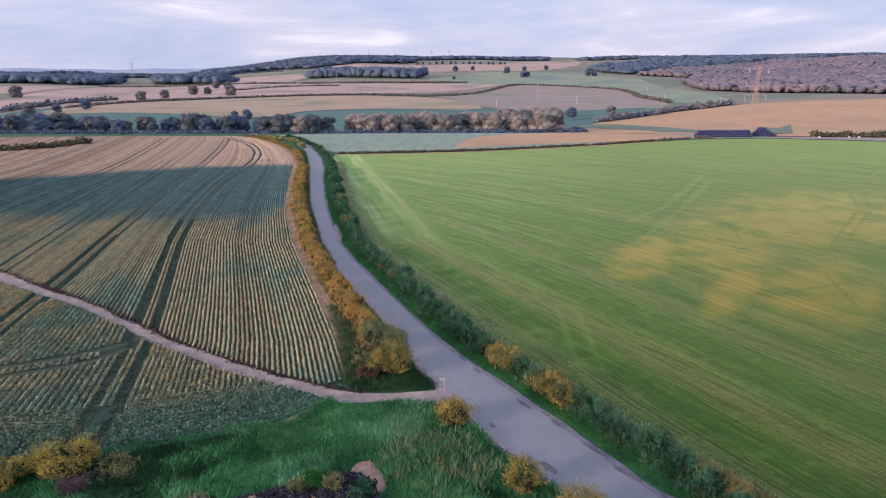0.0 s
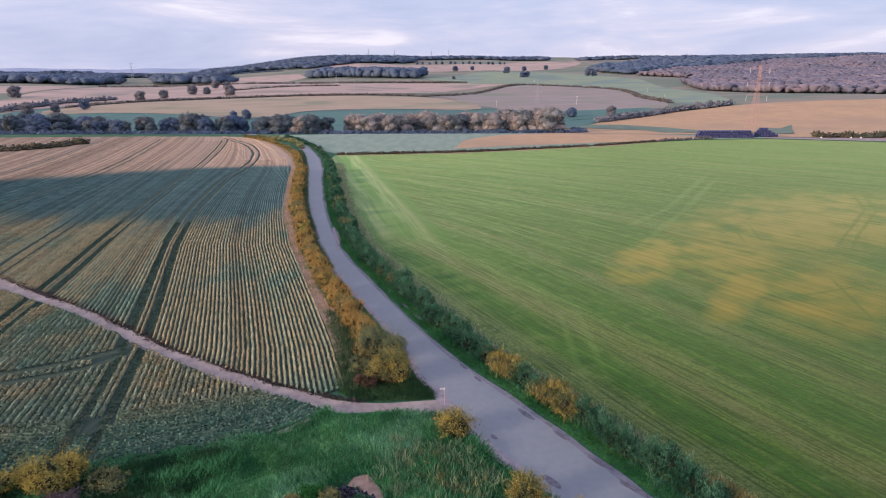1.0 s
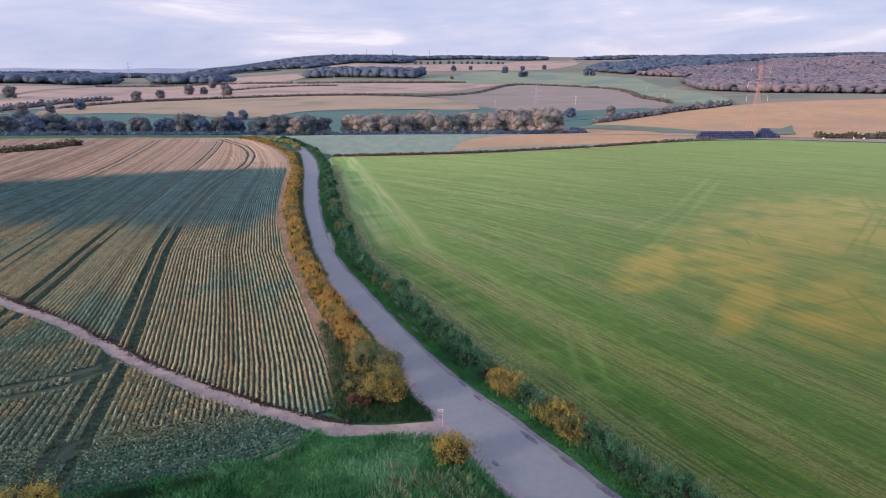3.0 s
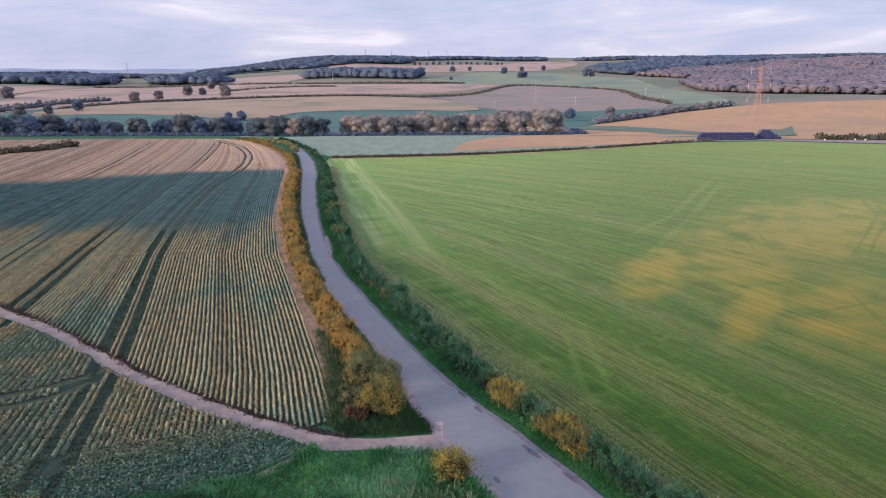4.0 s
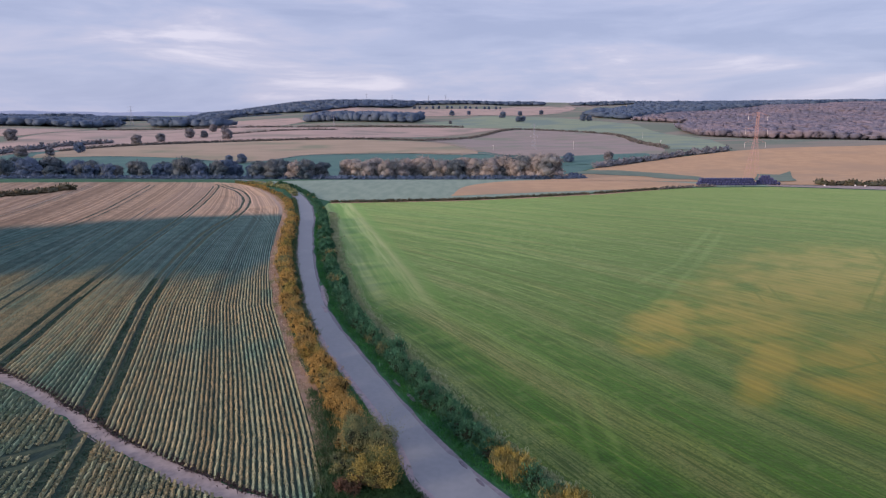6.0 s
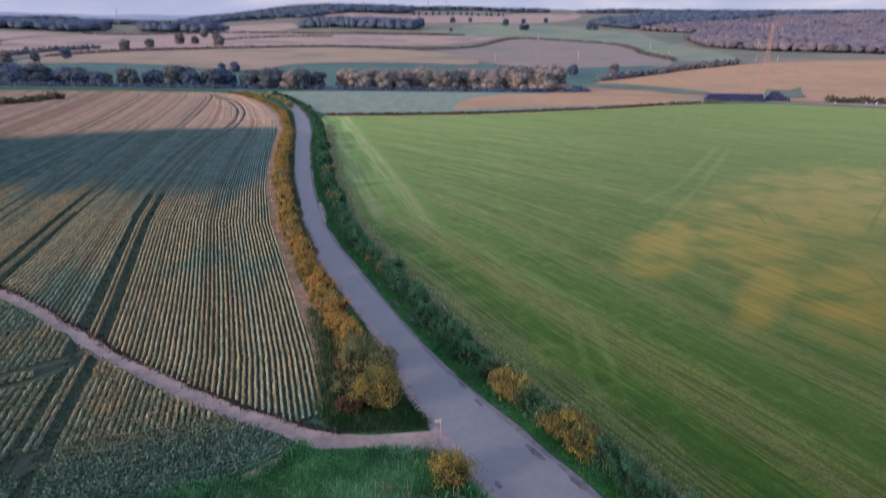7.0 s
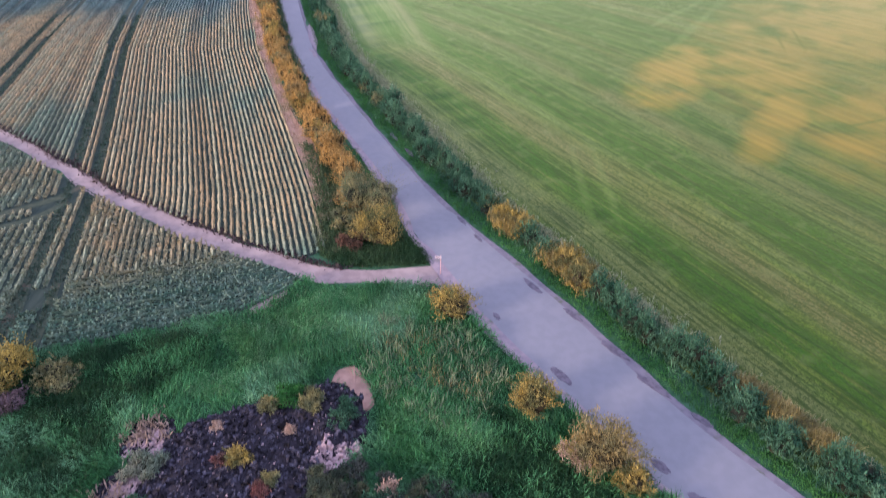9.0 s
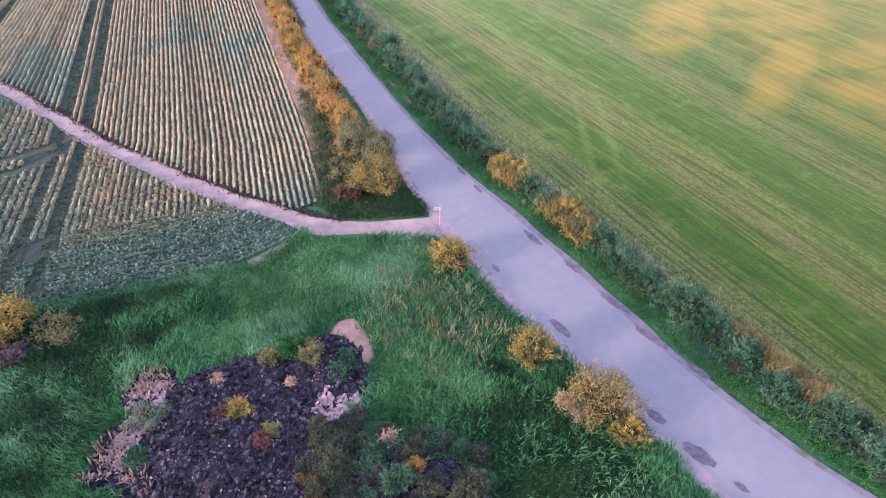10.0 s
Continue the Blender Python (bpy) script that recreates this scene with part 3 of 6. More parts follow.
def many(form, places, sizes, turns=None):
    """One form repeated at places, in one set."""
    v, f = form
    n = len(places)
    turns = rng.random(n) * 6.28 if turns is None else turns
    c, s = np.cos(turns)[:, None], np.sin(turns)[:, None]
    x, y = v[None, :, 0] * c - v[None, :, 1] * s, v[None, :, 0] * s + v[None, :, 1] * c
    p = np.stack([x, y, np.broadcast_to(v[None, :, 2], x.shape)], -1) * np.reshape(sizes, (n, 1, -1)) + places[:, None]
    return p.reshape(-1, 3), (f[None] + (np.arange(n) * len(v))[:, None, None]).reshape(-1, 3)


def tube(a, b, ra, rb, segs=6):
    a, b = np.array(a, float), np.array(b, float)
    d = unit(b - a)
    u = unit(np.cross(d, (0.3, 0.2, 1.0) if abs(d[2]) < 0.9 else (1.0, 0, 0)))
    w = np.cross(d, u)
    t = np.arange(segs) * 2 * math.pi / segs
    ring = np.cos(t)[:, None] * u + np.sin(t)[:, None] * w
    v = np.vstack([a + ring * ra, b + ring * rb, a[None], b[None]])
    f = []
    for i in range(segs):
        j = (i + 1) % segs
        f += [(i, j, segs + j), (i, segs + j, segs + i), (2 * segs, j, i), (2 * segs + 1, segs + i, segs + j)]
    return v, np.array(f)


def scatter(poly, count):
    p = np.asarray(poly, float)
    lo, hi = p.min(0), p.max(0)
    out = np.zeros((0, 2))
    while len(out) < count:
        q = lo + rng.random((count * 2, 2)) * (hi - lo)
        out = np.vstack([out, q[inside(q[:, 0], q[:, 1], p)]])
    return out[:count]


def on_land(p, lift=0.0):
    return np.column_stack([p, height(p[:, 0], p[:, 1]) + lift])


# ---- plan ----
ROAD_WEST = curve([(27.0, 23.0), (16.5, 37.2), (13.1, 42.2), (9.0, 47.8), (6.0, 52.0), (3.7, 55.6), (1.1, 60.6), (-0.9, 64.6), (-2.8, 69.0), (-5.4, 76.3), (-10.6, 87.6), (-16.2, 99.4), (-23.3, 118.5),
                   (-28.0, 135.0), (-33.4, 155.0), (-40.5, 187.0), (-46.2, 214.0), (-55.3, 249.0), (-67.5, 284.0), (-84.0, 310.0), (-108, 335)], 1.0)
ROAD_EAST = curve([(40.0, 22.0), (25.5, 36.8), (21.9, 40.6), (19.2, 43.9), (16.3, 48.3), (13.3, 53.3), (9.8, 59.2), (7.6, 62.5), (4.0, 68.0), (0.5, 73.4), (-3.75, 82.0), (-7.55, 90.2), (-13.65, 103.7), (-19.1, 116.5),
                   (-22.2, 127.0), (-27.3, 146.0), (-31.8, 166.0), (-37.0, 191.5), (-42.0, 217.3), (-50.8, 249.2), (-63.0, 279.0), (-79.0, 306.0), (-102, 335)], 1.0)


def by_y(line, y):
    return np.interp(y, line[:, 1], line[:, 0])


TRACK_N = curve([(-120, 131), (-74.0, 102.0), (-54.0, 89.6), (-42.5, 81.6), (-33.8, 75.4), (-26.4, 70.6), (-18.8, 66.6), (-10.9, 62.9), (-6.5, 62.4), (0.0, 62.9)], 1.0)
TRACK_S = curve([(-120, 127), (-72.5, 98.0), (-51.8, 86.0), (-41.0, 78.3), (-32.4, 72.2), (-25.6, 67.9), (-17.7, 63.9), (-10.6, 60.7), (-6.5, 60.6), (1.5, 60.0)], 1.0)
FIELD_EAST = [(-10.7, 65.4), (-10.9, 67.5), (-12.6, 73.0), (-15.6, 82.0), (-19.6, 92.5), (-24.5, 106.0), (-29.6, 120.5), (-38.4, 150.0), (-46.0, 185.0), (-52.5, 218.0), (-60.0, 243.0), (-76.0, 279.0), (-93.0, 305.0)]
LOWER_SOUTH = [(-11.4, 60.9), (-13.2, 59.0), (-16.4, 56.8), (-21.3, 54.8), (-25.3, 53.6), (-30.6, 52.0), (-38, 50.0), (-60, 48)]


# ---- ground, road, track ----
def spaced(end, fine, near):
    """Coordinates close together near zero and ever wider further out."""
    out = list(np.arange(0, near, fine))
    while out[-1] < end:
        out.append(out[-1] + max(fine, (out[-1] - near) * 0.045))
    return out


gx = spaced(4900, 10, 400)
gx = np.array([-v for v in gx[:0:-1]] + gx)
gy = np.array([-v for v in spaced(1500, 25, 100)[:0:-1]] + list(np.arange(0, 1100, 10)) + [1100 + v for v in spaced(3790, 14, 60)])
mx, my = np.meshgrid(gx, gy)
gv = np.stack([mx, my, height(mx, my)], -1).reshape(-1, 3)
gi = (np.arange(len(gy) - 1)[:, None] * len(gx) + np.arange(len(gx) - 1)[None]).ravel()
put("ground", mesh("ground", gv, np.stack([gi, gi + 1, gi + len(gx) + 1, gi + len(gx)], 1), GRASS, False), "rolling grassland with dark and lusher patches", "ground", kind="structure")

ry = np.arange(23.5, 334, 0.8)
jag = lambda n, k: np.convolve(rng.normal(size=n + 8), np.hanning(9), "same")[4:n + 4] * k
road_l = np.stack([by_y(ROAD_WEST, ry) + jag(len(ry), 0.045), ry], 1)
road_r = np.stack([by_y(ROAD_EAST, ry) + jag(len(ry), 0.045), ry], 1)
road = put("road", mesh("road", *ribbon(road_l, road_r, 10, 0.06, 0.06), ROAD, False), "narrow lane of worn pale grey asphalt", "road", kind="structure")
for a, b in ((road_l - [0.75, 0] + np.stack([jag(len(ry), 0.07), 0 * ry], 1), road_l + [0.42, 0] + np.stack([jag(len(ry), 0.16), 0 * ry], 1)),
             (road_r - [0.75, 0] + np.stack([jag(len(ry), 0.22), 0 * ry], 1), road_r + [0.2, 0] + np.stack([jag(len(ry), 0.07), 0 * ry], 1))):
    dusty = a is not None and a[0, 0] < road_l[0, 0]
    part("road_edge", mesh("road_edge", *ribbon(a, b, 2, 0.075), ROAD_EDGE if dusty else ROAD_WORN), road, "dusty gritty verge of the lane" if dusty else "frayed dark edge of the lane")


def blotch(cx, cy, length, width, turn, seed, name, mat, parent, lift):
    """An uneven flat patch with a thick rim."""
    r = np.random.default_rng(seed)
    n = 18
    t = np.arange(n) * 2 * math.pi / n
    k = 1 + 0.35 * (r.random(n) - 0.5)
    x, y = np.cos(t) * length / 2 * k, np.sin(t) * width / 2 * k
    c, s = math.cos(radians(turn)), math.sin(radians(turn))
    top = np.stack([cx + x * c - y * s, cy + x * s + y * c, np.full(n, lift)], 1)
    low = top - [0, 0, 0.05]
    v = np.vstack([top, low, [[cx, cy, lift - 0.012]]])
    f = [(2 * n, i, (i + 1) % n) for i in range(n)] + [(i, n + i, n + (i + 1) % n) for i in range(n)] + [(i, n + (i + 1) % n, (i + 1) % n) for i in range(n)]
    return part(name, mesh(name, v, f, mat), parent)


for i, (x, y, ln, wd, tn) in enumerate(((8.0, 60.2, 2.3, 0.55, 124), (10.9, 56.5, 1.9, 0.55, 126), (13.4, 52.5, 2.7, 0.6, 130), (15.4, 49.0, 3.0, 0.6, 132),
                                        (15.9, 39.7, 2.0, 0.9, 135), (17.7, 37.6, 0.9, 0.4, 135), (4.6, 56.3, 1.0, 0.4, 118), (8.9, 49.9, 2.0, 0.7, 128),
                                        (3.7, 67.2, 1.5, 0.4, 118), (14.0, 42.4, 1.4, 0.6, 135), (-3.6, 84.6, 2.2, 0.5, 116), (-5.6, 88.6, 2.2, 0.5, 116),
                                        (-21.9, 119.0, 3.0, 0.6, 108), (2.2, 70.2, 1.4, 0.4, 118), (17.9, 46.0, 1.6, 0.5, 132))):
    blotch(x, y, ln, wd, tn, i, "pothole", POTHOLE, road, 0.115)

blotch(-21.7, 126.5, 13.0, 1.3, 104, 40, "worn_patch", ROAD_EDGE, road, 0.10)
blotch(-20.3, 118.2, 4.0, 1.0, 112, 41, "worn_patch", ROAD_EDGE, road, 0.105)
pick = lambda line, n: np.stack([np.interp(np.linspace(0, 1, n), np.linspace(0, 1, len(line)), line[:, k]) for k in (0, 1)], 1)
tn, ts = pick(TRACK_N, 170), pick(TRACK_S, 170)
tn[:, 1] += jag(170, 0.10)
ts[:, 1] += jag(170, 0.12)
put("farm_track", mesh("farm_track", *ribbon(tn, ts, 6, 0.04, -0.03), TRACK, False), "bare dry earth farm track between crops", "track", kind="structure")


# ---- fields ----
def field(name, poly, mat, cell, lift, label, smooth_edge=0.0):
    if smooth_edge:
        poly = curve(list(poly) + [poly[0]], smooth_edge)[:-1]
    v, f = drape([tuple(p) for p in poly], cell, lift)
    return put(name, mesh(name, v, f, mat, False), label, "field", kind="structure")


east_line = curve(FIELD_EAST, 3.0)
UPPER = [tuple(p) for p in TRACK_N[:-12][::3]] + [tuple(p) for p in east_line] + [(-108, 311), (-150, 312), (-260, 305), (-300, 250), (-180, 168)]
field("crop_field", UPPER, CROP_SOIL, 10, 0.03, "field of row crops running over a crest, a shade band in its colour")
LOWER = [tuple(p) for p in TRACK_S[:-13][::3]] + LOWER_SOUTH + [(-120, 60)]
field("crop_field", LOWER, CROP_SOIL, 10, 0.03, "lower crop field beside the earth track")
hedge_y = np.arange(24, 232, 4.0)
PASTURE_POLY = [(by_y(ROAD_EAST, y) + 3.2, y) for y in hedge_y] + [(-42.0, 243), (10, 251), (61, 268), (95, 284), (118, 291), (150, 294), (195, 281), (290, 270), (420, 240), (420, 20), (200, -60), (60, 5)]
field("pasture_field", PASTURE_POLY, PASTURE, 10, 0.035, "mown green pasture with streaks and yellow patches")
field("pale_crop_field", [(-84, 318), (-47, 336), (67, 352), (125, 318), (160, 312), (150, 297), (118, 294), (95, 287), (61, 272), (10, 255), (-42, 247), (-56, 264)], PALE_CROP, 10, 0.10, "pale green young crop with ripening tan parts")
field("grain_field", [(4, 262), (14, 299), (52, 333), (100, 322), (122, 302), (95, 287), (53, 277)], RIPE, 10, 0.16, "ripe tan grain strip beyond the pasture hedge", 6)
field("grain_field", [(52, 335), (128, 316), (152, 303), (213, 296), (330, 320), (560, 500), (560, 640), (395, 600), (317, 600), (266, 585), (200, 552), (121, 494), (79, 440)], RIPE, 12, 0.25, "ripe orange-tan grain field over a low hill")
field("bare_headland", [(152, 302), (213, 295), (330, 318), (420, 262), (420, 244), (290, 272.5), (195, 283.5), (150, 296.5)], TRACK, 10, 0.12, "bare trodden headland between pasture and grain")
field("stubble_field", [(-381, 586), (-388, 652), (-280, 813), (-110, 839), (2, 786), (35, 625), (-50, 642), (-129, 635), (-170, 565), (-243, 594), (-319, 608)], TAN, 16, 0.3, "tan stubble field on the far valley side", 20)
field("stubble_field", [(-519, 740), (-576, 892), (-684, 1269), (-403, 1239), (-216, 1307), (118, 1179), (-24, 990), (-113, 868), (-287, 840), (-356, 755), (-400, 660), (-440, 600)], PINK, 16, 0.32, "pinkish stubble field on the far slope")
field("fallow_field", [(-20, 850), (89, 1073), (165, 1141), (263, 978), (218, 620), (173, 575), (125, 570), (88, 590), (41, 645), (8, 790)], DUN, 16, 0.3, "dun fallow field on the far slope", 20)
field("meadow_field", [(-46, 1398), (94, 1698), (310, 1652), (407, 1344), (340, 800), (270, 590), (225, 625), (275, 1010), (172, 1190), (14, 1210)], MEADOW, 16, 0.3, "green meadow on the far slope")
field("stubble_field", [(-476, 2284), (27, 2391), (500, 2700), (490, 2295), (359, 1914), (66, 1746), (-67, 1824), (-239, 1844)], PINK, 20, 0.5, "pink stubble field near the skyline")
field("stubble_field", [(-711, 1925), (-421, 1854), (-352, 1650), (-400, 1400), (-470, 1330), (-620, 1500)], PINK, 20, 0.4, "pale stubble field before the woods")
field("stubble_field", [(-1100, 1240), (-720, 1290), (-590, 900), (-700, 880), (-1000, 1000)], PINK, 20, 0.4, "pale pink stubble field on the plain")
field("stubble_field", [(500, 2350), (560, 2900), (1000, 3000), (900, 2500)], DUN, 24, 0.5, "grey-tan field high on the ridge")
field("stubble_field", [(1500, 2100), (1800, 2200), (1900, 2000), (1600, 1900)], TAN, 24, 9.0, "pale clearing on the wooded hill")
field("meadow_field", [(-2600, 3000), (-900, 2900), (-600, 3600), (-2600, 4600)], MEADOW, 40, 0.6, "hazy far plain of meadows")
GREEN_STRIP = plain("grey_green_strip", (0.135, 0.180, 0.135), (0.165, 0.205, 0.150), 0.10, relief=0.2, depth=0.2)
field("grey_green_sheet", [(86, 455), (112, 480), (133, 475), (158, 451), (171, 423), (154, 345), (136, 322), (129, 326), (140, 390), (137, 429), (107, 452)], GREEN_STRIP, 10, 0.45, "grey-green strip across the grain")
# the bale stack's cast shadow, laid over the grain as a coloured sheet
field("grey_green_sheet", [(160, 331), (190, 388), (217, 438), (229, 432), (249, 455), (212, 385), (176, 320), (155, 313)], GREEN_STRIP, 10, 0.45, "grey-green patch drawn as the bale stack's shadow")
field("shaded_meadow", [(-420, 345), (-60, 342), (60, 356), (75, 430), (120, 500), (200, 560), (60, 640), (-200, 660), (-420, 660)], TEAL, 12, 0.06, "dark green meadow along the valley")
field("shaded_meadow", [(30, 560), (110, 585), (190, 590), (165, 545), (90, 515), (20, 520)], TEAL, 12, 0.35, "meadow on the valley floor, shade painted into its colour", 12)
margin_n = np.arange(70, 300, 2.0)
e2 = np.stack([np.interp(margin_n, east_line[:, 1], east_line[:, 0]), margin_n], 1)
put("field_margin", mesh("field_margin", *ribbon(e2 + [-0.2, 0], e2 + np.stack([2.1 + jag(len(e2), 0.2), 0 * margin_n], 1), 3, 0.05), EDGE_STRAW), "dry straw-coloured margin between crop and hedge", "field", kind="structure")


# ---- row crops ----
GUIDE_Y = (46, 60, 75, 90, 105, 120, 140, 160, 180, 205, 230, 260, 290, 318)
# the field's edge and the pairs of wheel tracks, from the lane outwards; the rows lie evenly between them
GUIDES = np.array((
    (-4.5, -8.8, -13.3, -18.6, -24.1, -29.4, -35.4, -40.5, -44.9, -50.0, -56.0, -67.5, -83.0, -102),
    (-31.0, -34.0, -37.6, -42.6, -47.6, -52.3, -58.0, -61.8, -65.0, -67.6, -72.0, -82.0, -93.0, -106),
    (-52.0, -54.5, -57.3, -60.0, -62.8, -66.0, -70.3, -74.4, -77.5, -81.5, -86.0, -92.8, -99.5, -112),
    (-63.0, -66.0, -69.0, -72.0, -75.0, -78.0, -82.0, -87.0, -91.0, -96.0, -101, -108, -115, -124),
    (-92.0, -94.5, -97.0, -100, -102.5, -104.5, -107, -108.7, -109.3, -111, -115, -122.5, -130, -138),
    (-119, -121.5, -124, -127, -129.5, -131.5, -134, -136, -137.5, -139.5, -143.5, -150, -157, -164),
    (-172, -174, -176, -178, -180, -182, -185, -188, -191, -195, -201, -210, -220, -230)))
ROWS_BETWEEN = (41, 26, 21, 36, 40, 62)
GAUGE = 1.22


def guide(i, y):
    return np.interp(y, GUIDE_Y, np.convolve(np.pad(GUIDES[i], 1, "reflect", reflect_type="odd"), (0.15, 0.7, 0.15), "valid"))


ys_ = np.arange(46, 187, 4.0)
SWING = curve(np.vstack([np.stack([guide(1, ys_), ys_], 1), [(-66.6, 200), (-67.0, 212), (-69.6, 231), (-75.4, 253), (-84.8, 274.5), (-94.7, 289), (-104, 303)]]), 1.0)
PAIRS = [(SWING, 0.44)]
for i_, wide_, top_ in ((2, 0.34, 296), (3, 0.20, 232), (4, 0.30, 300), (5, 0.26, 296)):
    ys_ = np.arange(46, top_, 3.0)
    PAIRS.append((np.stack([guide(i_, ys_), ys_], 1), wide_))
WHEEL_LINES = [(side(line, s * GAUGE), w) for line, w in PAIRS for s in (-1, 1)]


def off_wheels(p):
    """True away from the wheel tracks."""
    ok = np.ones(len(p), bool)
    for line, w in WHEEL_LINES:
        near = line[(line[:, 1] > p[:, 1].min() - 3) & (line[:, 1] < p[:, 1].max() + 3)]
        if len(near) > 1:
            gap = np.abs(p[:, 0] - np.interp(p[:, 1], near[:, 1], near[:, 0]))
            slope = np.abs(np.gradient(near[:, 0], near[:, 1]))
            gap = gap / np.sqrt(1 + np.interp(p[:, 1], near[:, 1], slope) ** 2)
            ok &= (gap > w + 0.12) | (p[:, 1] > near[-1, 1] + 1)
    return ok


def crop_lines(poly, y0, y1, marks=(), keep=0.0, last=6):
    """The rows as lines of the plan, broken along wheel tracks: close steps near, wider ones away."""
    y = [y0]
    while y[-1] < y1:
        y.append(y[-1] + (0.30 if y[-1] < 95 else 0.42 if y[-1] < 140 else 0.9 if y[-1] < 215 else 1.6))
    y = np.array(y)
    out = []
    for i, rows in enumerate(ROWS_BETWEEN[:last]):
        for k in range(rows):
            t = (k + 0.5) / rows
            p = np.stack([guide(i, y) * (1 - t) + guide(i + 1, y) * t, y], 1)
            ok = inside(p[:, 0], p[:, 1], poly) & off_wheels(p)
            # where the rows draw together on the crest every other one runs out
            if i == 0 and k % 2:
                ok &= y < 236
            if keep:
                ok &= np.min(np.linalg.norm(p[:, None] - SOUTH_EDGE[None], axis=2), 1) > keep
            for mark in marks:
                ok &= np.min(np.linalg.norm(p[:, None] - mark[None], axis=2), 1) > 0.75
            cuts = np.flatnonzero(np.diff(np.r_[0, ok.astype(int), 0]))
            out += [p[a:e] for a, e in zip(cuts[::2], cuts[1::2]) if e - a > 3]
    return out


def crop(lines, label, wide=0.27, tall=0.34, spread=1.0, uneven=1.0, n=6, leaf=0.14):
    """Leafy ridges with ragged tops, and single leaves on the nearer ones."""
    sets, tufts = [], []
    for p in lines:
        k = len(p)
        far = np.clip((p[:, 1] - 100) / 150, 0, 1)
        w = (wide * (1 + 0.05 * far))[:, None] * (0.78 + 0.44 * rng.random((k, 2)))
        h = tall * (1 + uneven * np.convolve(rng.random(k + 4) - 0.5, (0.2, 0.3, 0.3, 0.2), "same")[2:k + 2]) * (1 - 0.15 * far)
        z = height(p[:, 0], p[:, 1])
        x = p[:, 0] + rng.normal(size=k) * 0.03
        v = np.stack([np.stack([x - w[:, 0], p[:, 1], z], 1), np.stack([x - w[:, 0] * 0.5, p[:, 1], z + h * 0.8], 1), np.stack([x + w[:, 1] * 0.45, p[:, 1], z + h], 1), np.stack([x + w[:, 1], p[:, 1], z], 1)], 1).reshape(-1, 3)
        i = (np.arange(k - 1)[:, None] * 4 + np.arange(3)[None]).ravel()
        sets.append((v, np.concatenate([np.stack([i, i + 1, i + 5], 1), np.stack([i, i + 5, i + 4], 1)])))
        near = p[p[:, 1] < 150]
        if len(near):
            tufts.append(np.column_stack([near, np.full(len(near), 0.12)]))
    tufts = np.vstack(tufts)
    base = np.repeat(tufts, n, 0) + rng.normal(size=(len(tufts) * n, 3)) * [0.06, 0.12, 0.05]
    a = rng.random(len(base)) * 6.283
    way = np.stack([np.cos(a) * 0.75 * spread, np.sin(a) * 0.9, 0.6 + rng.random(len(base)) * 0.9], 1)
    size = leaf + 0.9 * leaf * rng.random(len(base))
    sets.append(leaves(base, way, size, size * 0.5, 0.25))
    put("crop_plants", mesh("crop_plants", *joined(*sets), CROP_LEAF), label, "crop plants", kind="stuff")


HEADLAND = [curve([(-75, 60), (-60, 64.5), (-49, 68.3), (-43.2, 71.2), (-41.2, 72.7), (-39.5, 74.1), (-38.3, 76.5)], 0.6), curve([(-75, 57.5), (-60, 62), (-48, 66), (-41.9, 68.8), (-40.2, 70.2), (-39, 71.7), (-38, 73.2)], 0.6)]
SOUTH_EDGE = curve(LOWER_SOUTH, 0.4)
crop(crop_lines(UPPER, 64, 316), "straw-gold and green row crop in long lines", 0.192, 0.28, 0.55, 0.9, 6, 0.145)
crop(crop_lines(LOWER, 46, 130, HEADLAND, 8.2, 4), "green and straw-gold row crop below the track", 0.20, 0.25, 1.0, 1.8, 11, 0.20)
# the headland is drilled along the field's lower edge
turns = []
for off in np.arange(0.5, 8.4, 0.56):
    ln = side(SOUTH_EDGE, off)
    ok = inside(ln[:, 0], ln[:, 1], LOWER) & (np.min(np.linalg.norm(ln[:, None] - SOUTH_EDGE[None], axis=2), 1) > off - 0.1)
    ok &= off_wheels(ln)
    cuts = np.flatnonzero(np.diff(np.r_[0, ok.astype(int), 0]))
    turns += [ln[a:e] for a, e in zip(cuts[::2], cuts[1::2]) if e - a > 3]
crop(turns, "dense green crop drilled along the field's lower edge", 0.21, 0.25, 1.0, 2.4, 11, 0.21)

# wheel tracks pressed through the rows, dark with low growth
PRESSED = plain("pressed_crop", (0.040, 0.062, 0.040), (0.060, 0.080, 0.050), 2.2, (0.085, 0.080, 0.055), 0.5, 0.55, 0.7, relief=0.6, depth=0.04)
for line, w in WHEEL_LINES:
    for poly in (UPPER, LOWER):
        ok = line[inside(line[:, 0], line[:, 1], poly)]
        if len(ok) > 3:
            put("wheel_track", mesh("wheel_track", *ribbon(side(ok, -w + jag(len(ok), 0.05)), side(ok, w + jag(len(ok), 0.05)), 2, 0.05), PRESSED), "dark wheel track pressed through the crop", "wheel track", kind="structure")
for ln in HEADLAND:
    put("wheel_track", mesh("wheel_track", *ribbon(side(ln, -0.48), side(ln, 0.48), 2, 0.055), PRESSED), "dark wheel track turning on the headland", "wheel track", kind="structure")
low = []
for line, w in WHEEL_LINES[:4]:
    yy = 48 + rng.random(1500) * 90
    low.append(np.stack([np.interp(yy, line[:, 1], line[:, 0]) + rng.normal(size=1500) * w * 0.65, yy], 1))
low = np.vstack(low)
low = low[inside(low[:, 0], low[:, 1], LOWER) | inside(low[:, 0], low[:, 1], UPPER)]
lb = np.repeat(on_land(low, 0.03), 4, 0) + rng.normal(size=(len(low) * 4, 3)) * [0.08, 0.08, 0.0]
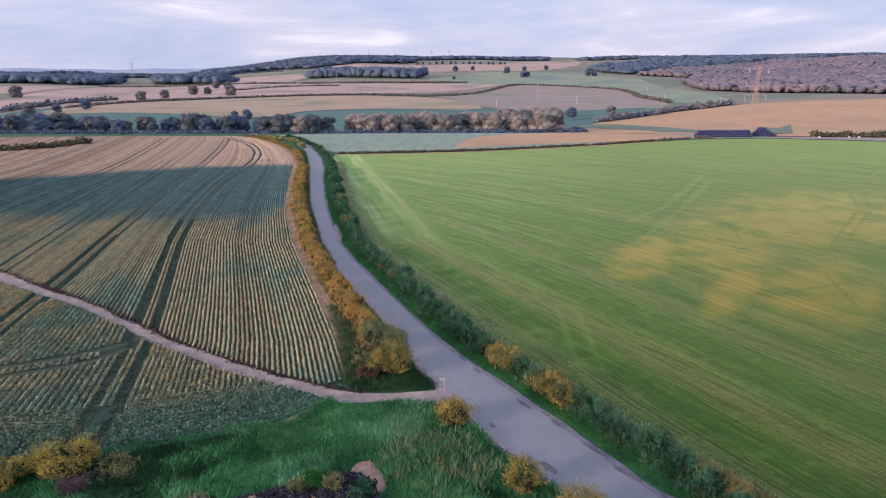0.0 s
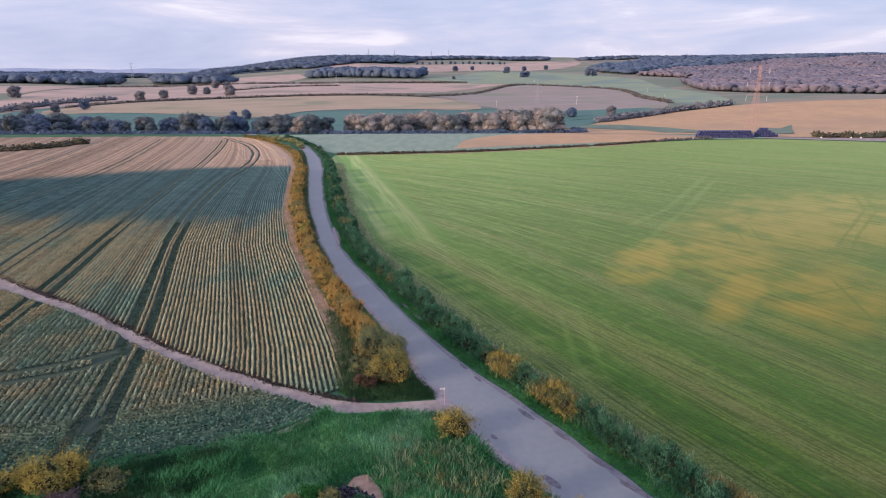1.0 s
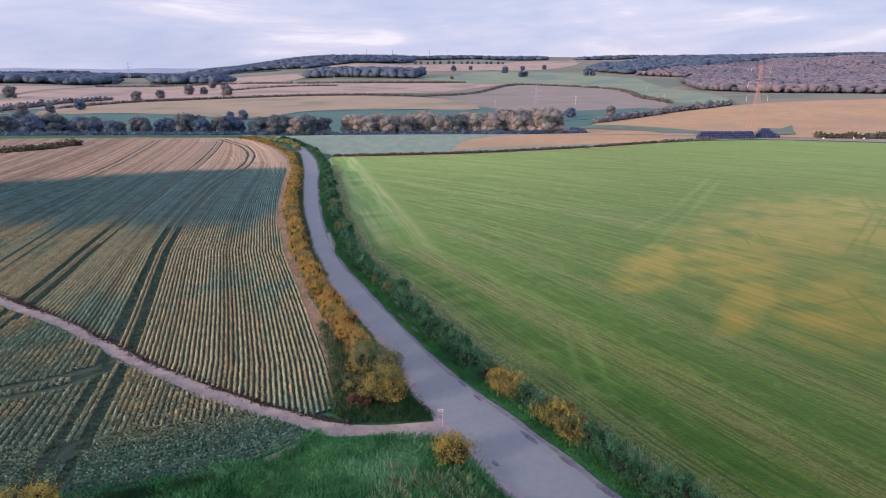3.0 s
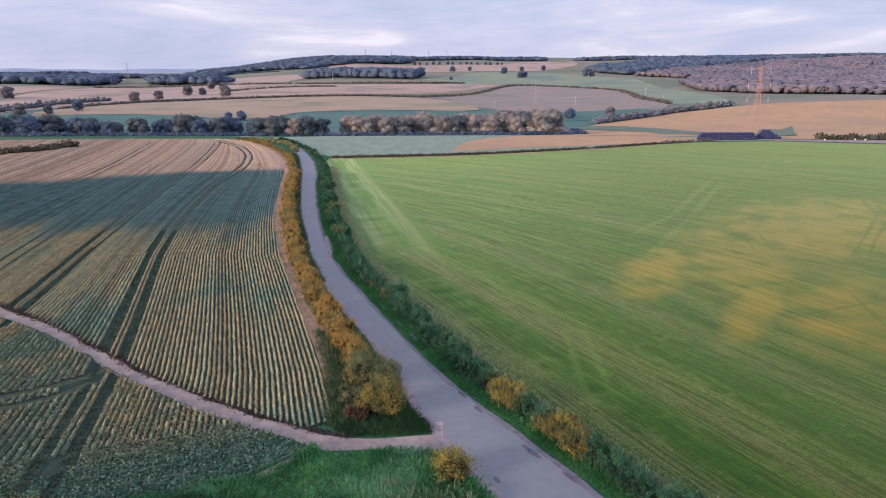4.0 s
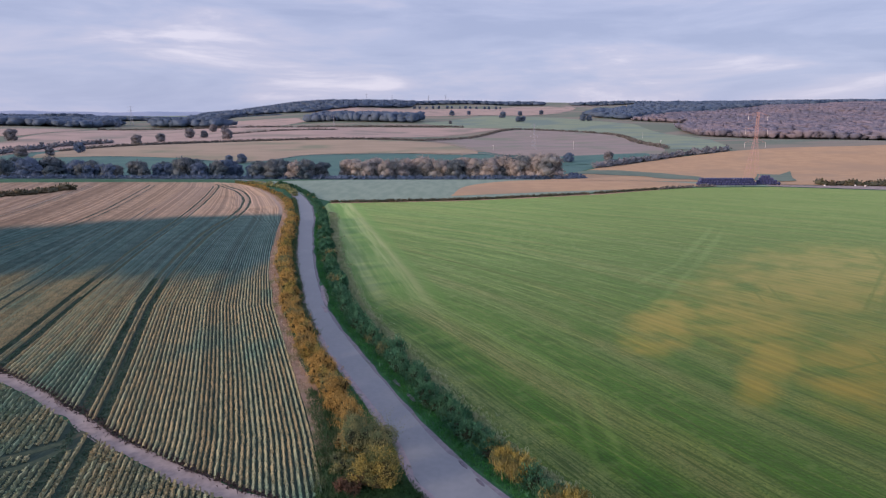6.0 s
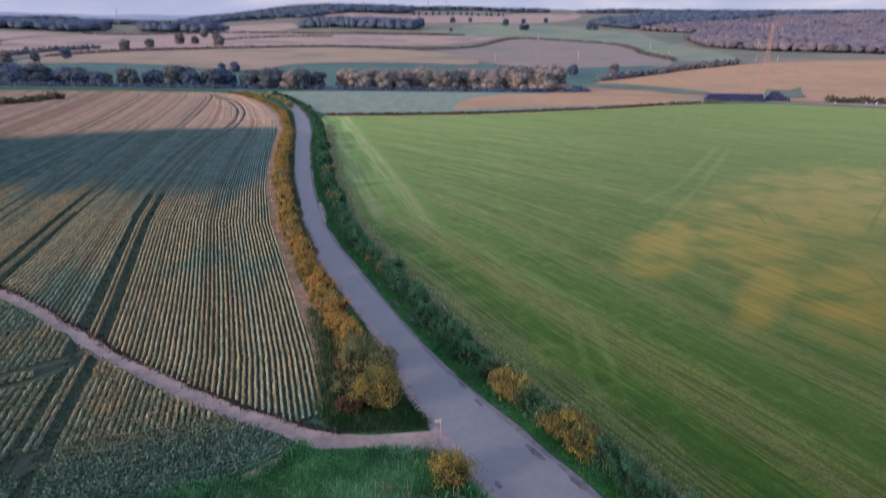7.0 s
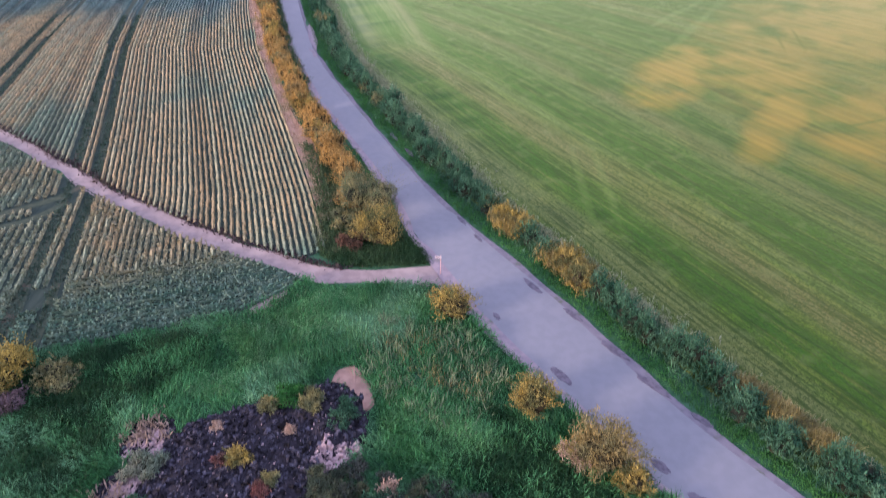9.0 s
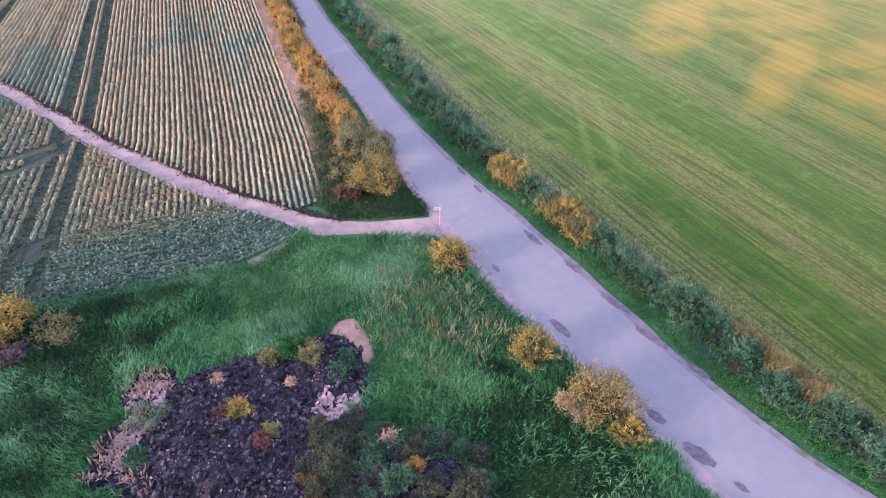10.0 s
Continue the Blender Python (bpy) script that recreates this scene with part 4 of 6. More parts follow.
put("track_weeds", mesh("track_weeds", *leaves(lb, rng.normal(size=lb.shape) * [0.7, 0.7, 0.2] + [0, 0, 0.5], 0.2 + 0.12 * rng.random(len(lb)), 0.1), leafy("low_track_growth", (0.038, 0.082, 0.056), (0.062, 0.110, 0.075), 0.6)), "low dark weeds in the wheel tracks", "weeds", kind="stuff")
bare = curve([(-15.6, 56.9), (-14.6, 57.7), (-13.6, 58.6), (-12.8, 59.2)], 0.4)
put("bare_strip", mesh("bare_strip", *ribbon(side(bare, -0.35 + jag(len(bare), 0.12)), side(bare, 0.35 + jag(len(bare), 0.12)), 2, 0.07), TRACK), "bare trodden earth at the field's tip", "track", kind="structure")

# dark cut bank along the track's upper edge
bank = tn[40:160]
bs = np.repeat(on_land(bank, 0.03), 46, 0)
bs[:, :2] += rng.normal(size=(len(bs), 2)) * [0.5, 0.16] + [0.1, 0.2]
put("bank_weeds", mesh("bank_weeds", *leaves(bs, rng.normal(size=bs.shape) * [0.6, 0.6, 0.3] + [0, 0, 0.7], 0.26 + 0.25 * rng.random(len(bs)), 0.12), leafy("dark_bank_weeds", (0.055, 0.045, 0.05), (0.085, 0.065, 0.06), 0.6)), "dark dry weeds on the track bank", "weeds", kind="stuff")

for pts in ([(-250, 600), (-205, 572), (-170, 552), (-150, 590), (-129, 628), (-50, 638), (35, 622), (70, 600)], [(-20, 835), (8, 760), (36, 650)]):
    wl_ = curve(pts, 6.0)
    put("far_track", mesh("far_track", *ribbon(side(wl_, -1.3), side(wl_, 1.3), 2, 0.55), TRACK), "pale farm track winding over the far slope", "track", kind="structure")

# hills beyond the plain, at the edge of sight; their blue is painted haze
ha = np.radians(np.linspace(-58, -8, 90))
top = 10 + 9 * np.sin(ha * 9) + 5 * np.sin(ha * 31 + 1) + 2 * np.sin(ha * 83)
rim = lambda rad, z: np.column_stack([np.sin(ha) * rad, np.cos(ha) * rad, z])
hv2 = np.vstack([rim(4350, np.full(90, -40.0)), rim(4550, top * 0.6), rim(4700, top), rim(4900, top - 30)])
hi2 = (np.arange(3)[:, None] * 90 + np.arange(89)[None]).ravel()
put("backdrop", mesh("backdrop", hv2, np.stack([hi2, hi2 + 1, hi2 + 91, hi2 + 90], 1), plain("hazed_hills", (0.29, 0.345, 0.47), (0.34, 0.385, 0.50), 0.004, relief=0), False), "low hills beyond the plain, painted haze-blue", "hills", kind="structure")


# ---- shrubs and hedges ----
def shrub_form(seed, w, d, h, count, size, spiky=0.5):
    """A many-stemmed shrub: lobes of leaves with upright shoots over a dark core."""
    r = np.random.default_rng(seed)
    lobes = [(0, 0, h * 0.40, w * 0.34, h * 0.38)] + [(r.uniform(-0.42, 0.42) * w, r.uniform(-0.42, 0.42) * d, h * r.uniform(0.22, 0.62), w * r.uniform(0.13, 0.23), h * r.uniform(0.16, 0.27)) for _ in range(13)]
    base, way = [], []
    for x, y, z, rad, rh in lobes:
        k = int(count * 1.35) // len(lobes)
        n = unit(r.normal(size=(k, 3)) + [0, 0, 0.35])
        p = np.array([x, y, z]) + n * [rad, rad * d / w, rh] * (0.78 + 0.3 * r.random((k, 1)))
        base.append(p)
        way.append(n * 0.35 + np.array([0, 0, spiky * 0.4]) + r.normal(size=(k, 3)) * 0.8)
    base, way = np.vstack(base), np.vstack(way)
    low = base[:, 2] > 0.05
    fol = leaves(base[low], way[low], size * (0.75 + 1.5 * r.random(low.sum()) ** 2), size * (0.36 - 0.10 * spiky))
    shoots = max(24, count // 38)
    pick_ = r.integers(0, len(lobes), shoots)
    root = np.array([lobes[k][:3] for k in pick_]) + r.normal(size=(shoots, 3)) * [w * 0.09, d * 0.09, h * 0.05]
    rise = unit(r.normal(size=(shoots, 3)) * 0.46 + [0, 0, 0.65 + 0.4 * spiky]) * (h * (0.28 + 0.36 * r.random((shoots, 1))))
    t = np.linspace(0.05, 1.0, 14)[None, :, None]
    sb = (root[:, None] + rise[:, None] * t).reshape(-1, 3)
    sb[:, 2] = np.maximum(sb[:, 2], 0.08)
    sw = np.repeat(unit(rise), 14, 0) * 0.8 + r.normal(size=sb.shape) * 0.6
    fol = joined(fol, leaves(sb, sw, size * (0.6 + 0.6 * r.random(len(sb))), size * 0.36))
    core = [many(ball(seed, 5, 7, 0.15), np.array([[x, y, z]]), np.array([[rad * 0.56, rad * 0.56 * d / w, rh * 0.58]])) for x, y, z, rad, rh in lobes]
    stems = [tube((r.uniform(-0.15, 0.15) * w, r.uniform(-0.15, 0.15) * d, -0.1), (x, y, z), 0.045, 0.015, 5) for x, y, z, _, _ in lobes]
    return fol, joined(*core), joined(*stems)


def spray_form(seed, w, d, h, count, size):
    """A bush of upright wands that fan out from the foot, feathered with narrow leaves up to a domed, ragged top."""
    r = np.random.default_rng(seed)
    n = max(40, int(count / 30))
    a, rad = r.random(n) * 6.283, np.sqrt(r.random(n))
    root = np.stack([np.cos(a) * rad * w * 0.16, np.sin(a) * rad * d * 0.16, np.full(n, -0.05)], 1)
    lump = 1 + 0.16 * np.sin(a * 3 + seed) + 0.12 * np.sin(a * 5 + seed * 1.7)
    tip = np.stack([np.cos(a) * rad * w * 0.5 * lump, np.sin(a) * rad * d * 0.5 * lump, h * (1.02 - 0.62 * rad**2.2) * (0.82 + 0.34 * r.random(n))], 1)
    k = 30
    t = 0.22 + 0.78 * r.random((n, k, 1)) ** 0.8
    # wands rise steeply first and lean outwards near the top
    p = root[:, None] + (tip - root)[:, None] * np.concatenate([t**1.35, t**1.35, t**0.85], 2)
    p = p + r.normal(size=p.shape) * [w * 0.030, d * 0.030, h * 0.02]
    p[..., 2] = np.maximum(p[..., 2], 0.06)
    way = unit(tip - root)[:, None] * 0.9 + r.normal(size=p.shape) * 0.55 + [0, 0, 0.25]
    fol = leaves(p.reshape(-1, 3), way.reshape(-1, 3), size * (0.8 + 1.1 * r.random(n * k)), size * 0.30)
    core = many(ball(seed, 5, 8, 0.3), np.array([[0, 0, h * 0.30]]), np.array([[w * 0.27, d * 0.27, h * 0.33]]))
    stems = [tube(root[i], root[i] + (tip[i] - root[i]) * [0.45, 0.45, 0.62], 0.03, 0.012, 4) for i in range(0, n, 3)]
    return fol, core, joined(*stems)


# near-black lumps that stand in for the shade inside the shrubs
CORE = plain("shrub_shade_core", (0.016, 0.024, 0.014), (0.028, 0.032, 0.018), 3.0, relief=0.6, depth=0.1)
CORE_GOLD = plain("golden_shrub_shade_core", (0.046, 0.038, 0.016), (0.028, 0.028, 0.014), 3.0, relief=0.6, depth=0.1)


def shrub_mesh(name, seed, w, d, h, count, size, mat, core, spiky=0.5):
    """Leaves, core and stems in one mesh, for the shrubs that a hedge is grown from."""
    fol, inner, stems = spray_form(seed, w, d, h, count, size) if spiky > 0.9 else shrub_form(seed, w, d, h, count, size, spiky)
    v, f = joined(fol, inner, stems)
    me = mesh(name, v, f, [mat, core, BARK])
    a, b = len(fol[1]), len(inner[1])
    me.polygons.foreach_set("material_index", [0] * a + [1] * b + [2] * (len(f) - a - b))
    return me


def lift_of(x, y):
    """The ground under a bush, with the earth mound."""
    if HEAP_Z is not None and inside(np.array([x]), np.array([y]), np.array(HEAP))[0]:
        return float(HEAP_Z(np.array([[x, y]]))[0]) - 0.05
    return float(height(x, y))


HEAP, HEAP_Z = [], None


def single_shrub(x, y, w, d, h, count, size, mat, core, seed, label, spiky=0.5, name="bush", group=""):
    """A bush that stands alone, with foliage, dark shade core and stems as parts."""
    fol, inner, stems = spray_form(seed, w, d, h, count, size) if spiky > 0.9 else shrub_form(seed, w, d, h, count, size, spiky)
    ob = put(name, None, label, "bush", group, at=pose(x, y, lift_of(x, y)))
    tagged(part("foliage", mesh("foliage", *fol, mat), ob), kind="stuff")
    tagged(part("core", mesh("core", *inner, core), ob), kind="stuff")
    tagged(part("stems", mesh("stems", *stems, BARK), ob), kind="stuff")
    return ob


KINDS = {}
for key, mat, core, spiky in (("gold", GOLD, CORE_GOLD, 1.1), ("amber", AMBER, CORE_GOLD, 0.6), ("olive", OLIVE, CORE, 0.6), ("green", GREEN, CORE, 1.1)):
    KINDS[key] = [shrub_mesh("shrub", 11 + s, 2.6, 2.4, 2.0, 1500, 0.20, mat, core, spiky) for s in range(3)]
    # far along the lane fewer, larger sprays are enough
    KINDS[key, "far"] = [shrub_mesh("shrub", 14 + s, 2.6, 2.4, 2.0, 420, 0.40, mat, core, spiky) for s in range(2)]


def hedge(line, spots, label, width, tall, sway=0.25, uneven=0.22):
    """Shrubs side by side along a line. spots: distance along it and kind."""
    ob = put("hedge", None, label, "hedge", at=pose(line[0][0], line[0][1], 0))
    seg = np.r_[0, np.cumsum(np.linalg.norm(np.diff(line, axis=0), axis=1))]
    r = random.Random(5)
    for d, kind in spots:
        x, y = np.interp(d, seg, line[:, 0]) + r.gauss(0, sway), np.interp(d, seg, line[:, 1]) + r.gauss(0, sway)
        s = r.uniform(0.82, 1.15) * (0.66 if y > 205 else 1.0)
        m = pose(x - line[0][0], y - line[0][1], float(height(x, y)), 0, 0, r.uniform(0, 360)) @ Matrix.Diagonal((width / 2.6 * s, width / 2.6 * s * r.uniform(0.85, 1.1), tall / 2.0 * r.uniform(1 - uneven, 1 + uneven) * (0.6 if y > 205 else 1.0), 1))
        part("shrub", r.choice(KINDS[kind, "far"] if y > 125 else KINDS[kind]), ob, at=m)
    return ob


west = curve([(-8.6, 73.5), (-11.6, 81.5), (-14.7, 89.0), (-18.7, 98.5), (-22.6, 108.5), (-26.9, 121.5), (-31.2, 136.0), (-36.2, 155.0), (-41.2, 178.0), (-46.0, 203.0), (-51.5, 224.0), (-61.5, 254.0), (-77.0, 283.0), (-96, 306)], 2.0)
hr = random.Random(3)
spots, d = [], 0.0
while d < 258:
    spots.append((d, "olive" if hr.random() < 0.10 else "gold" if hr.random() < 0.25 else "amber"))
    d += 1.2 if d < 100 else 1.9
hedge(west, spots, "amber and golden roadside hedge between crop and lane", 2.6, 2.3, 0.42)

east = np.stack([np.array([by_y(ROAD_EAST, y) + 3.65 - 0.008 * max(0, y - 100) for y in np.arange(30, 305, 2.0)]), np.arange(30, 305, 2.0)], 1)
# square to the lane the hedge stands about 2.5 m from its edge
spots, d, er = [], 0.0, random.Random(9)
while d < 318:
    y = np.interp(d, np.r_[0, np.cumsum(np.linalg.norm(np.diff(east, axis=0), axis=1))], east[:, 1])
    dry = 59.5 < y < 63.8 or 67.0 < y < 71.6
    kind = "gold" if dry else ("olive" if y > 95 and er.random() < 0.06 else "green")
    spots.append((d, kind))
    d += 0.9 if d < 100 else 1.5
hedge(east, spots, "dark green roadside hedge with golden stretches along the pasture", 2.6, 1.95, 0.55, 0.4)

def undergrowth(line, width, count, tall, mats, label):
    """Weeds and young shoots that close the gaps between a hedge's shrubs."""
    seg = np.r_[0, np.cumsum(np.linalg.norm(np.diff(line, axis=0), axis=1))]
    for mat, share in mats:
        k = int(count * share)
        d = seg[-1] * rng.random(k) ** 1.25
        p = np.stack([np.interp(d, seg, line[:, 0]), np.interp(d, seg, line[:, 1])], 1) + rng.normal(size=(k, 2)) * width
        if mat in (GREEN, REED):
            p = p[~((p[:, 1] > 59.5) & (p[:, 1] < 63.8) | (p[:, 1] > 67.0) & (p[:, 1] < 71.6)) | (rng.random(k) < 0.25)]
            k = len(p)
        base = np.repeat(on_land(p), 9, 0) + rng.normal(size=(k * 9, 3)) * [0.1, 0.1, 0.0]
        base[:, 2] += rng.random(len(base)) * tall * 0.6
        way = np.column_stack([rng.normal(size=(len(base), 2)) * 0.4, np.ones(len(base))])
        put("hedge_undergrowth", mesh("hedge_undergrowth", *leaves(base, way, tall * (0.3 + 0.5 * rng.random(len(base))), 0.05), mat), label, "undergrowth", kind="stuff")


undergrowth(west, 0.75, 5200, 1.0, ((AMBER, 0.7), (OLIVE, 0.3)), "amber shoots and weeds along the foot of the hedge")
dry_bits = [east[(east[:, 1] > lo) & (east[:, 1] < hi)] for lo, hi in ((58.5, 64.5), (66.5, 72.0))]
for bit in dry_bits:
    undergrowth(bit, 0.62, 1250, 1.55, ((GOLD, 0.5), (BRONZE, 0.5)), "golden seeding shoots standing over the hedge")
undergrowth(east, 0.72, 9500, 1.05, ((GREEN, 0.44), (REED, 0.56)), "dark green weeds along the foot of the hedge")
dry_part = east[(east[:, 1] > 40.5) & (east[:, 1] < 49.5)] + [1.35, 0.7]
TAN_GRASS = leafy("tan_seeding_grass", (0.335, 0.300, 0.125), (0.215, 0.210, 0.092), 0.7, 0.45)
undergrowth(dry_part, 0.42, 2600, 1.35, ((GOLD, 0.18), (TAN_GRASS, 0.82)), "tall golden-brown grasses on the outer side of the hedge")
single_shrub(-7.9, 72.0, 5.8, 5.4, 4.6, 11500, 0.155, leafy("dusty_olive_leaves", (0.29, 0.265, 0.11), (0.135, 0.175, 0.085), 0.7, 0.5), CORE, 41, "large olive-green bush at the lane corner", 0.35)
single_shrub(-5.7, 66.9, 5.5, 5.0, 3.6, 7600, 0.21, GOLD, CORE_GOLD, 42, "rounded golden bush on the grass corner", 0.95)
single_shrub(-8.2, 66.0, 2.2, 2.0, 1.5, 1330, 0.22, leafy("russet_leaves", (0.17, 0.095, 0.06), (0.11, 0.075, 0.05), 0.9, 0.4), CORE, 43, "low russet bush beside the golden one", 0.4)
single_shrub(-9.3, 69.5, 2.4, 3.4, 1.3, 1710, 0.22, OLIVE, CORE, 44, "low olive scrub at the crop's edge", 0.4)
single_shrub(1.0, 56.6, 4.1, 3.6, 2.8, 4600, 0.20, GOLD, CORE_GOLD, 45, "golden bush beside the footpath sign", 1.0)
single_shrub(6.3, 47.0, 3.8, 3.5, 2.9, 4600, 0.20, GOLD, CORE_GOLD, 46, "golden bush on the lane's grass verge", 1.0)
single_shrub(10.2, 43.0, 5.6, 4.8, 3.0, 7600, 0.20, BRONZE, CORE_GOLD, 47, "wide bronze bush leaning over the lane", 0.95)
single_shrub(11.7, 40.9, 2.6, 2.6, 1.8, 2600, 0.19, GOLD, CORE_GOLD, 48, "low golden bush at the foot of the bronze one", 0.95)
single_shrub(8.6, 42.9, 1.8, 1.7, 1.3, 1140, 0.22, STRAW, CORE, 49, "small bush of whitish seed heads", 0.8)
YELLOW = leafy("yellow_green_leaves", (0.43, 0.335, 0.075), (0.23, 0.215, 0.06), 0.7, 0.5)
single_shrub(-32.5, 49.2, 5.6, 4.4, 3.5, 6200, 0.19, YELLOW, CORE, 50, "yellow bush in the long grass by the crop", 0.5)
single_shrub(-27.5, 49.2, 3.0, 3.0, 1.5, 1710, 0.22, OLIVE, CORE, 51, "low olive bush in the long grass", 0.5)
single_shrub(-37.5, 47.3, 5.0, 4.4, 3.2, 5200, 0.19, YELLOW, CORE, 52, "yellow bush in the long grass by the crop", 0.5)
single_shrub(-29.6, 46.6, 2.4, 2.4, 1.5, 1520, 0.22, leafy("mauve_twigs", (0.15, 0.115, 0.125), (0.10, 0.08, 0.09), 0.9, 0.4), CORE, 53, "bare mauve-grey bush in the grass", 0.9)


# ---- grass ----
def grass(name, p, tall, mat, label, n=6, spread=0.16, lean=0.45, sweep=0.0):
    """Tufts of blades; with sweep they lie over in patches, as wind and rain leave them."""
    base = np.repeat(on_land(p, 0.0), n, 0)
    base[:, :2] += rng.normal(size=(len(base), 2)) * spread
    way = np.column_stack([rng.normal(size=(len(base), 2)) * lean, np.ones(len(base))])
    tall = np.repeat(np.broadcast_to(tall, len(p)) * (0.6 + 0.8 * rng.random(len(p))), n)
    if sweep:
        x, y = base[:, 0], base[:, 1]
        way[:, 0] += sweep * np.sin(x * 0.31 + 1.7 * np.sin(y * 0.43) + 0.6)
        way[:, 1] += sweep * np.sin(y * 0.37 + 1.9 * np.sin(x * 0.29) + 2.0)
        tall = tall * (1.0 + 0.45 * np.sin(x * 0.62 + 2.0 * np.sin(y * 0.57)) * np.sin(y * 0.71 + np.sin(x * 0.8)))
    return put(name, mesh(name, *leaves(base, way, tall, np.minimum(0.052, 0.025 + 0.04 * tall), 0.2), mat), label, "grass", kind="stuff")


road_w = [(float(by_y(ROAD_WEST, y)) - 0.55, y) for y in np.arange(30, 61, 1.5)]
ROUGH = [(-46, 30)] + road_w + [(-1.0, 60.3), (-6, 60.1), (-10.6, 60.2)] + LOWER_SOUTH[:7] + [(-46, 46)]
DARK_B = [(-2.2, 44.5), (3.6, 47.2), (7.0, 44.6), (12.2, 38.4), (13.0, 36.6), (3.3, 36.6), (1.8, 41.5)]
rough = scatter(ROUGH, 42000)
HEAP = [(-18.5, 36.5), (-18.2, 41.6), (-17.9, 44.1), (-17.0, 45.6), (-14.8, 46.7), (-11.2, 47.9), (-8.1, 49.3), (-5.6, 48.1), (-5.0, 44.6), (-6.6, 41.6), (-7.4, 39.4), (-3.5, 39.6), (1.5, 39.2), (2.0, 35.5), (-6, 33.5)]
SANDY = [(-8.0, 49.4), (-7.6, 50.6), (-6.4, 51.0), (-5.7, 50.0), (-4.9, 48.8), (-4.6, 47.3), (-5.4, 46.6), (-6.2, 47.6), (-6.6, 48.8)]
STONY = [(-20.9, 37.6), (-20.9, 41.4), (-19.6, 42.6), (-20.9, 43.4), (-20.6, 45.8), (-18.0, 46.0), (-17.0, 42.0), (-17.6, 37.4)]
rough = rough[~(inside(rough[:, 0], rough[:, 1], np.array(STONY)) | inside(rough[:, 0], rough[:, 1], np.array(HEAP)) | inside(rough[:, 0], rough[:, 1], np.array(SANDY)))]
off_bare = lambda q: np.min(np.linalg.norm(q[:, None] - bare[None], axis=2), 1) > 0.22
rough = rough[off_bare(rough) & (~inside(rough[:, 0], rough[:, 1], np.array(DARK_B)) | (rng.random(len(rough)) < 0.28))]
grass("long_grass", rough, 0.75, BLADE, "long dark green meadow grass, wind-laid", 6, 0.16, 0.36, 0.33)
fringe = np.repeat(curve(LOWER_SOUTH[:7], 0.25), 5, 0)
fringe = fringe + np.column_stack([rng.normal(size=len(fringe)) * 0.4, -0.4 - np.abs(rng.normal(size=len(fringe))) * 1.3])
fringe = fringe[off_bare(fringe)]
grass("pale_grass", fringe, 0.5, leafy("pale_grass_blades", (0.13, 0.245, 0.12), (0.19, 0.29, 0.16), 0.3, 0.4), "pale tall grass along the crop's lower edge")
RIDGE = [(-17.2, 54.0), (-12.2, 57.4), (-9.8, 59.4), (-4, 58.6), (0.0, 58.6), (-1.6, 55.4), (-7.4, 52.2), (-12.8, 49.6), (-16.3, 47.4), (-18.0, 48.4), (-15.0, 51.6)]
ridge = scatter(RIDGE, 8500)
grass("pale_grass", ridge[off_bare(ridge)], 0.55, leafy("ridge_grass_blades", (0.145, 0.360, 0.140), (0.235, 0.450, 0.220), 0.35, 0.45), "lighter green meadow grass above the spoil heap", 6, 0.18, 0.4, 0.35)
FLANK = [(-4.3, 50.6), (-1.5, 48.2), (3.4, 46.2), (4.4, 43.6), (0.0, 42.6), (-3.8, 43.8), (-4.4, 47)]
grass("lush_grass", scatter(FLANK, 4500), 0.5, leafy("lush_grass_blades", (0.098, 0.320, 0.105), (0.160, 0.415, 0.165), 0.35, 0.45), "lush bright green grass beside the spoil heap", 6, 0.18, 0.4, 0.35)
CORNER = [(-11.0, 64.6), (-9.0, 63.0), (-6.5, 62.7), (-1.0, 63.2), (-1.2, 64.6), (-3.6, 69), (-5.6, 74.5), (-9.2, 82), (-14, 84.5), (-11.8, 72)]
grass("corner_grass", scatter(CORNER, 3600), 0.45, leafy("rough_corner_grass", (0.026, 0.078, 0.030), (0.055, 0.120, 0.048), 0.3, 0.5), "rough grass on the lane corner")
grass("corner_grass", scatter(CORNER[:5] + [(-4.2, 69.0), (-9.5, 66.5)], 3000), 0.3, leafy("corner_grass_blades", (0.028, 0.080, 0.028), (0.055, 0.112, 0.040), 0.3, 0.4), "short bright grass where the track meets the lane")
scrubby = scatter([(-11.4, 64.8), (-10.4, 64.6), (-8.2, 65.0), (-7.4, 68.5), (-9.0, 73.0), (-12.4, 80.5), (-15.4, 86.0), (-16.6, 86.5), (-13.4, 76.0)], 1000)
grass("corner_scrub", scrubby, 0.75, leafy("corner_scrub_leaves", (0.060, 0.115, 0.050), (0.110, 0.140, 0.068), 0.6, 0.45), "dull green scrub between the crop and the corner bushes", 7, 0.2, 0.5)
vy = rng.random(15000) ** 1.5 * 190 + 31
ve = np.stack([by_y(ROAD_EAST, vy) + 0.5 + rng.random(15000) * 2.1, vy], 1)
grass("verge_grass", ve, 0.26, VERGE, "short bright green grass along the lane verge", 5)
vy = rng.random(4500) ** 1.4 * 150 + 72
vw = np.stack([by_y(ROAD_WEST, vy) - 0.5 - rng.random(4500) * 1.6, vy], 1)
grass("verge_grass", vw, 0.26, VERGE, "short green grass below the amber hedge", 5)
vy = 105 + rng.random(2600) * 150
vw = np.stack([by_y(ROAD_WEST, vy) - 0.1 - rng.random(2600) * 1.3, vy], 1)
grass("lane_weeds", vw, 0.85, leafy("lane_weed_leaves", (0.060, 0.125, 0.055), (0.100, 0.150, 0.070), 0.5, 0.45), "dark green weeds between the amber hedge and the lane", 6, 0.2, 0.5)
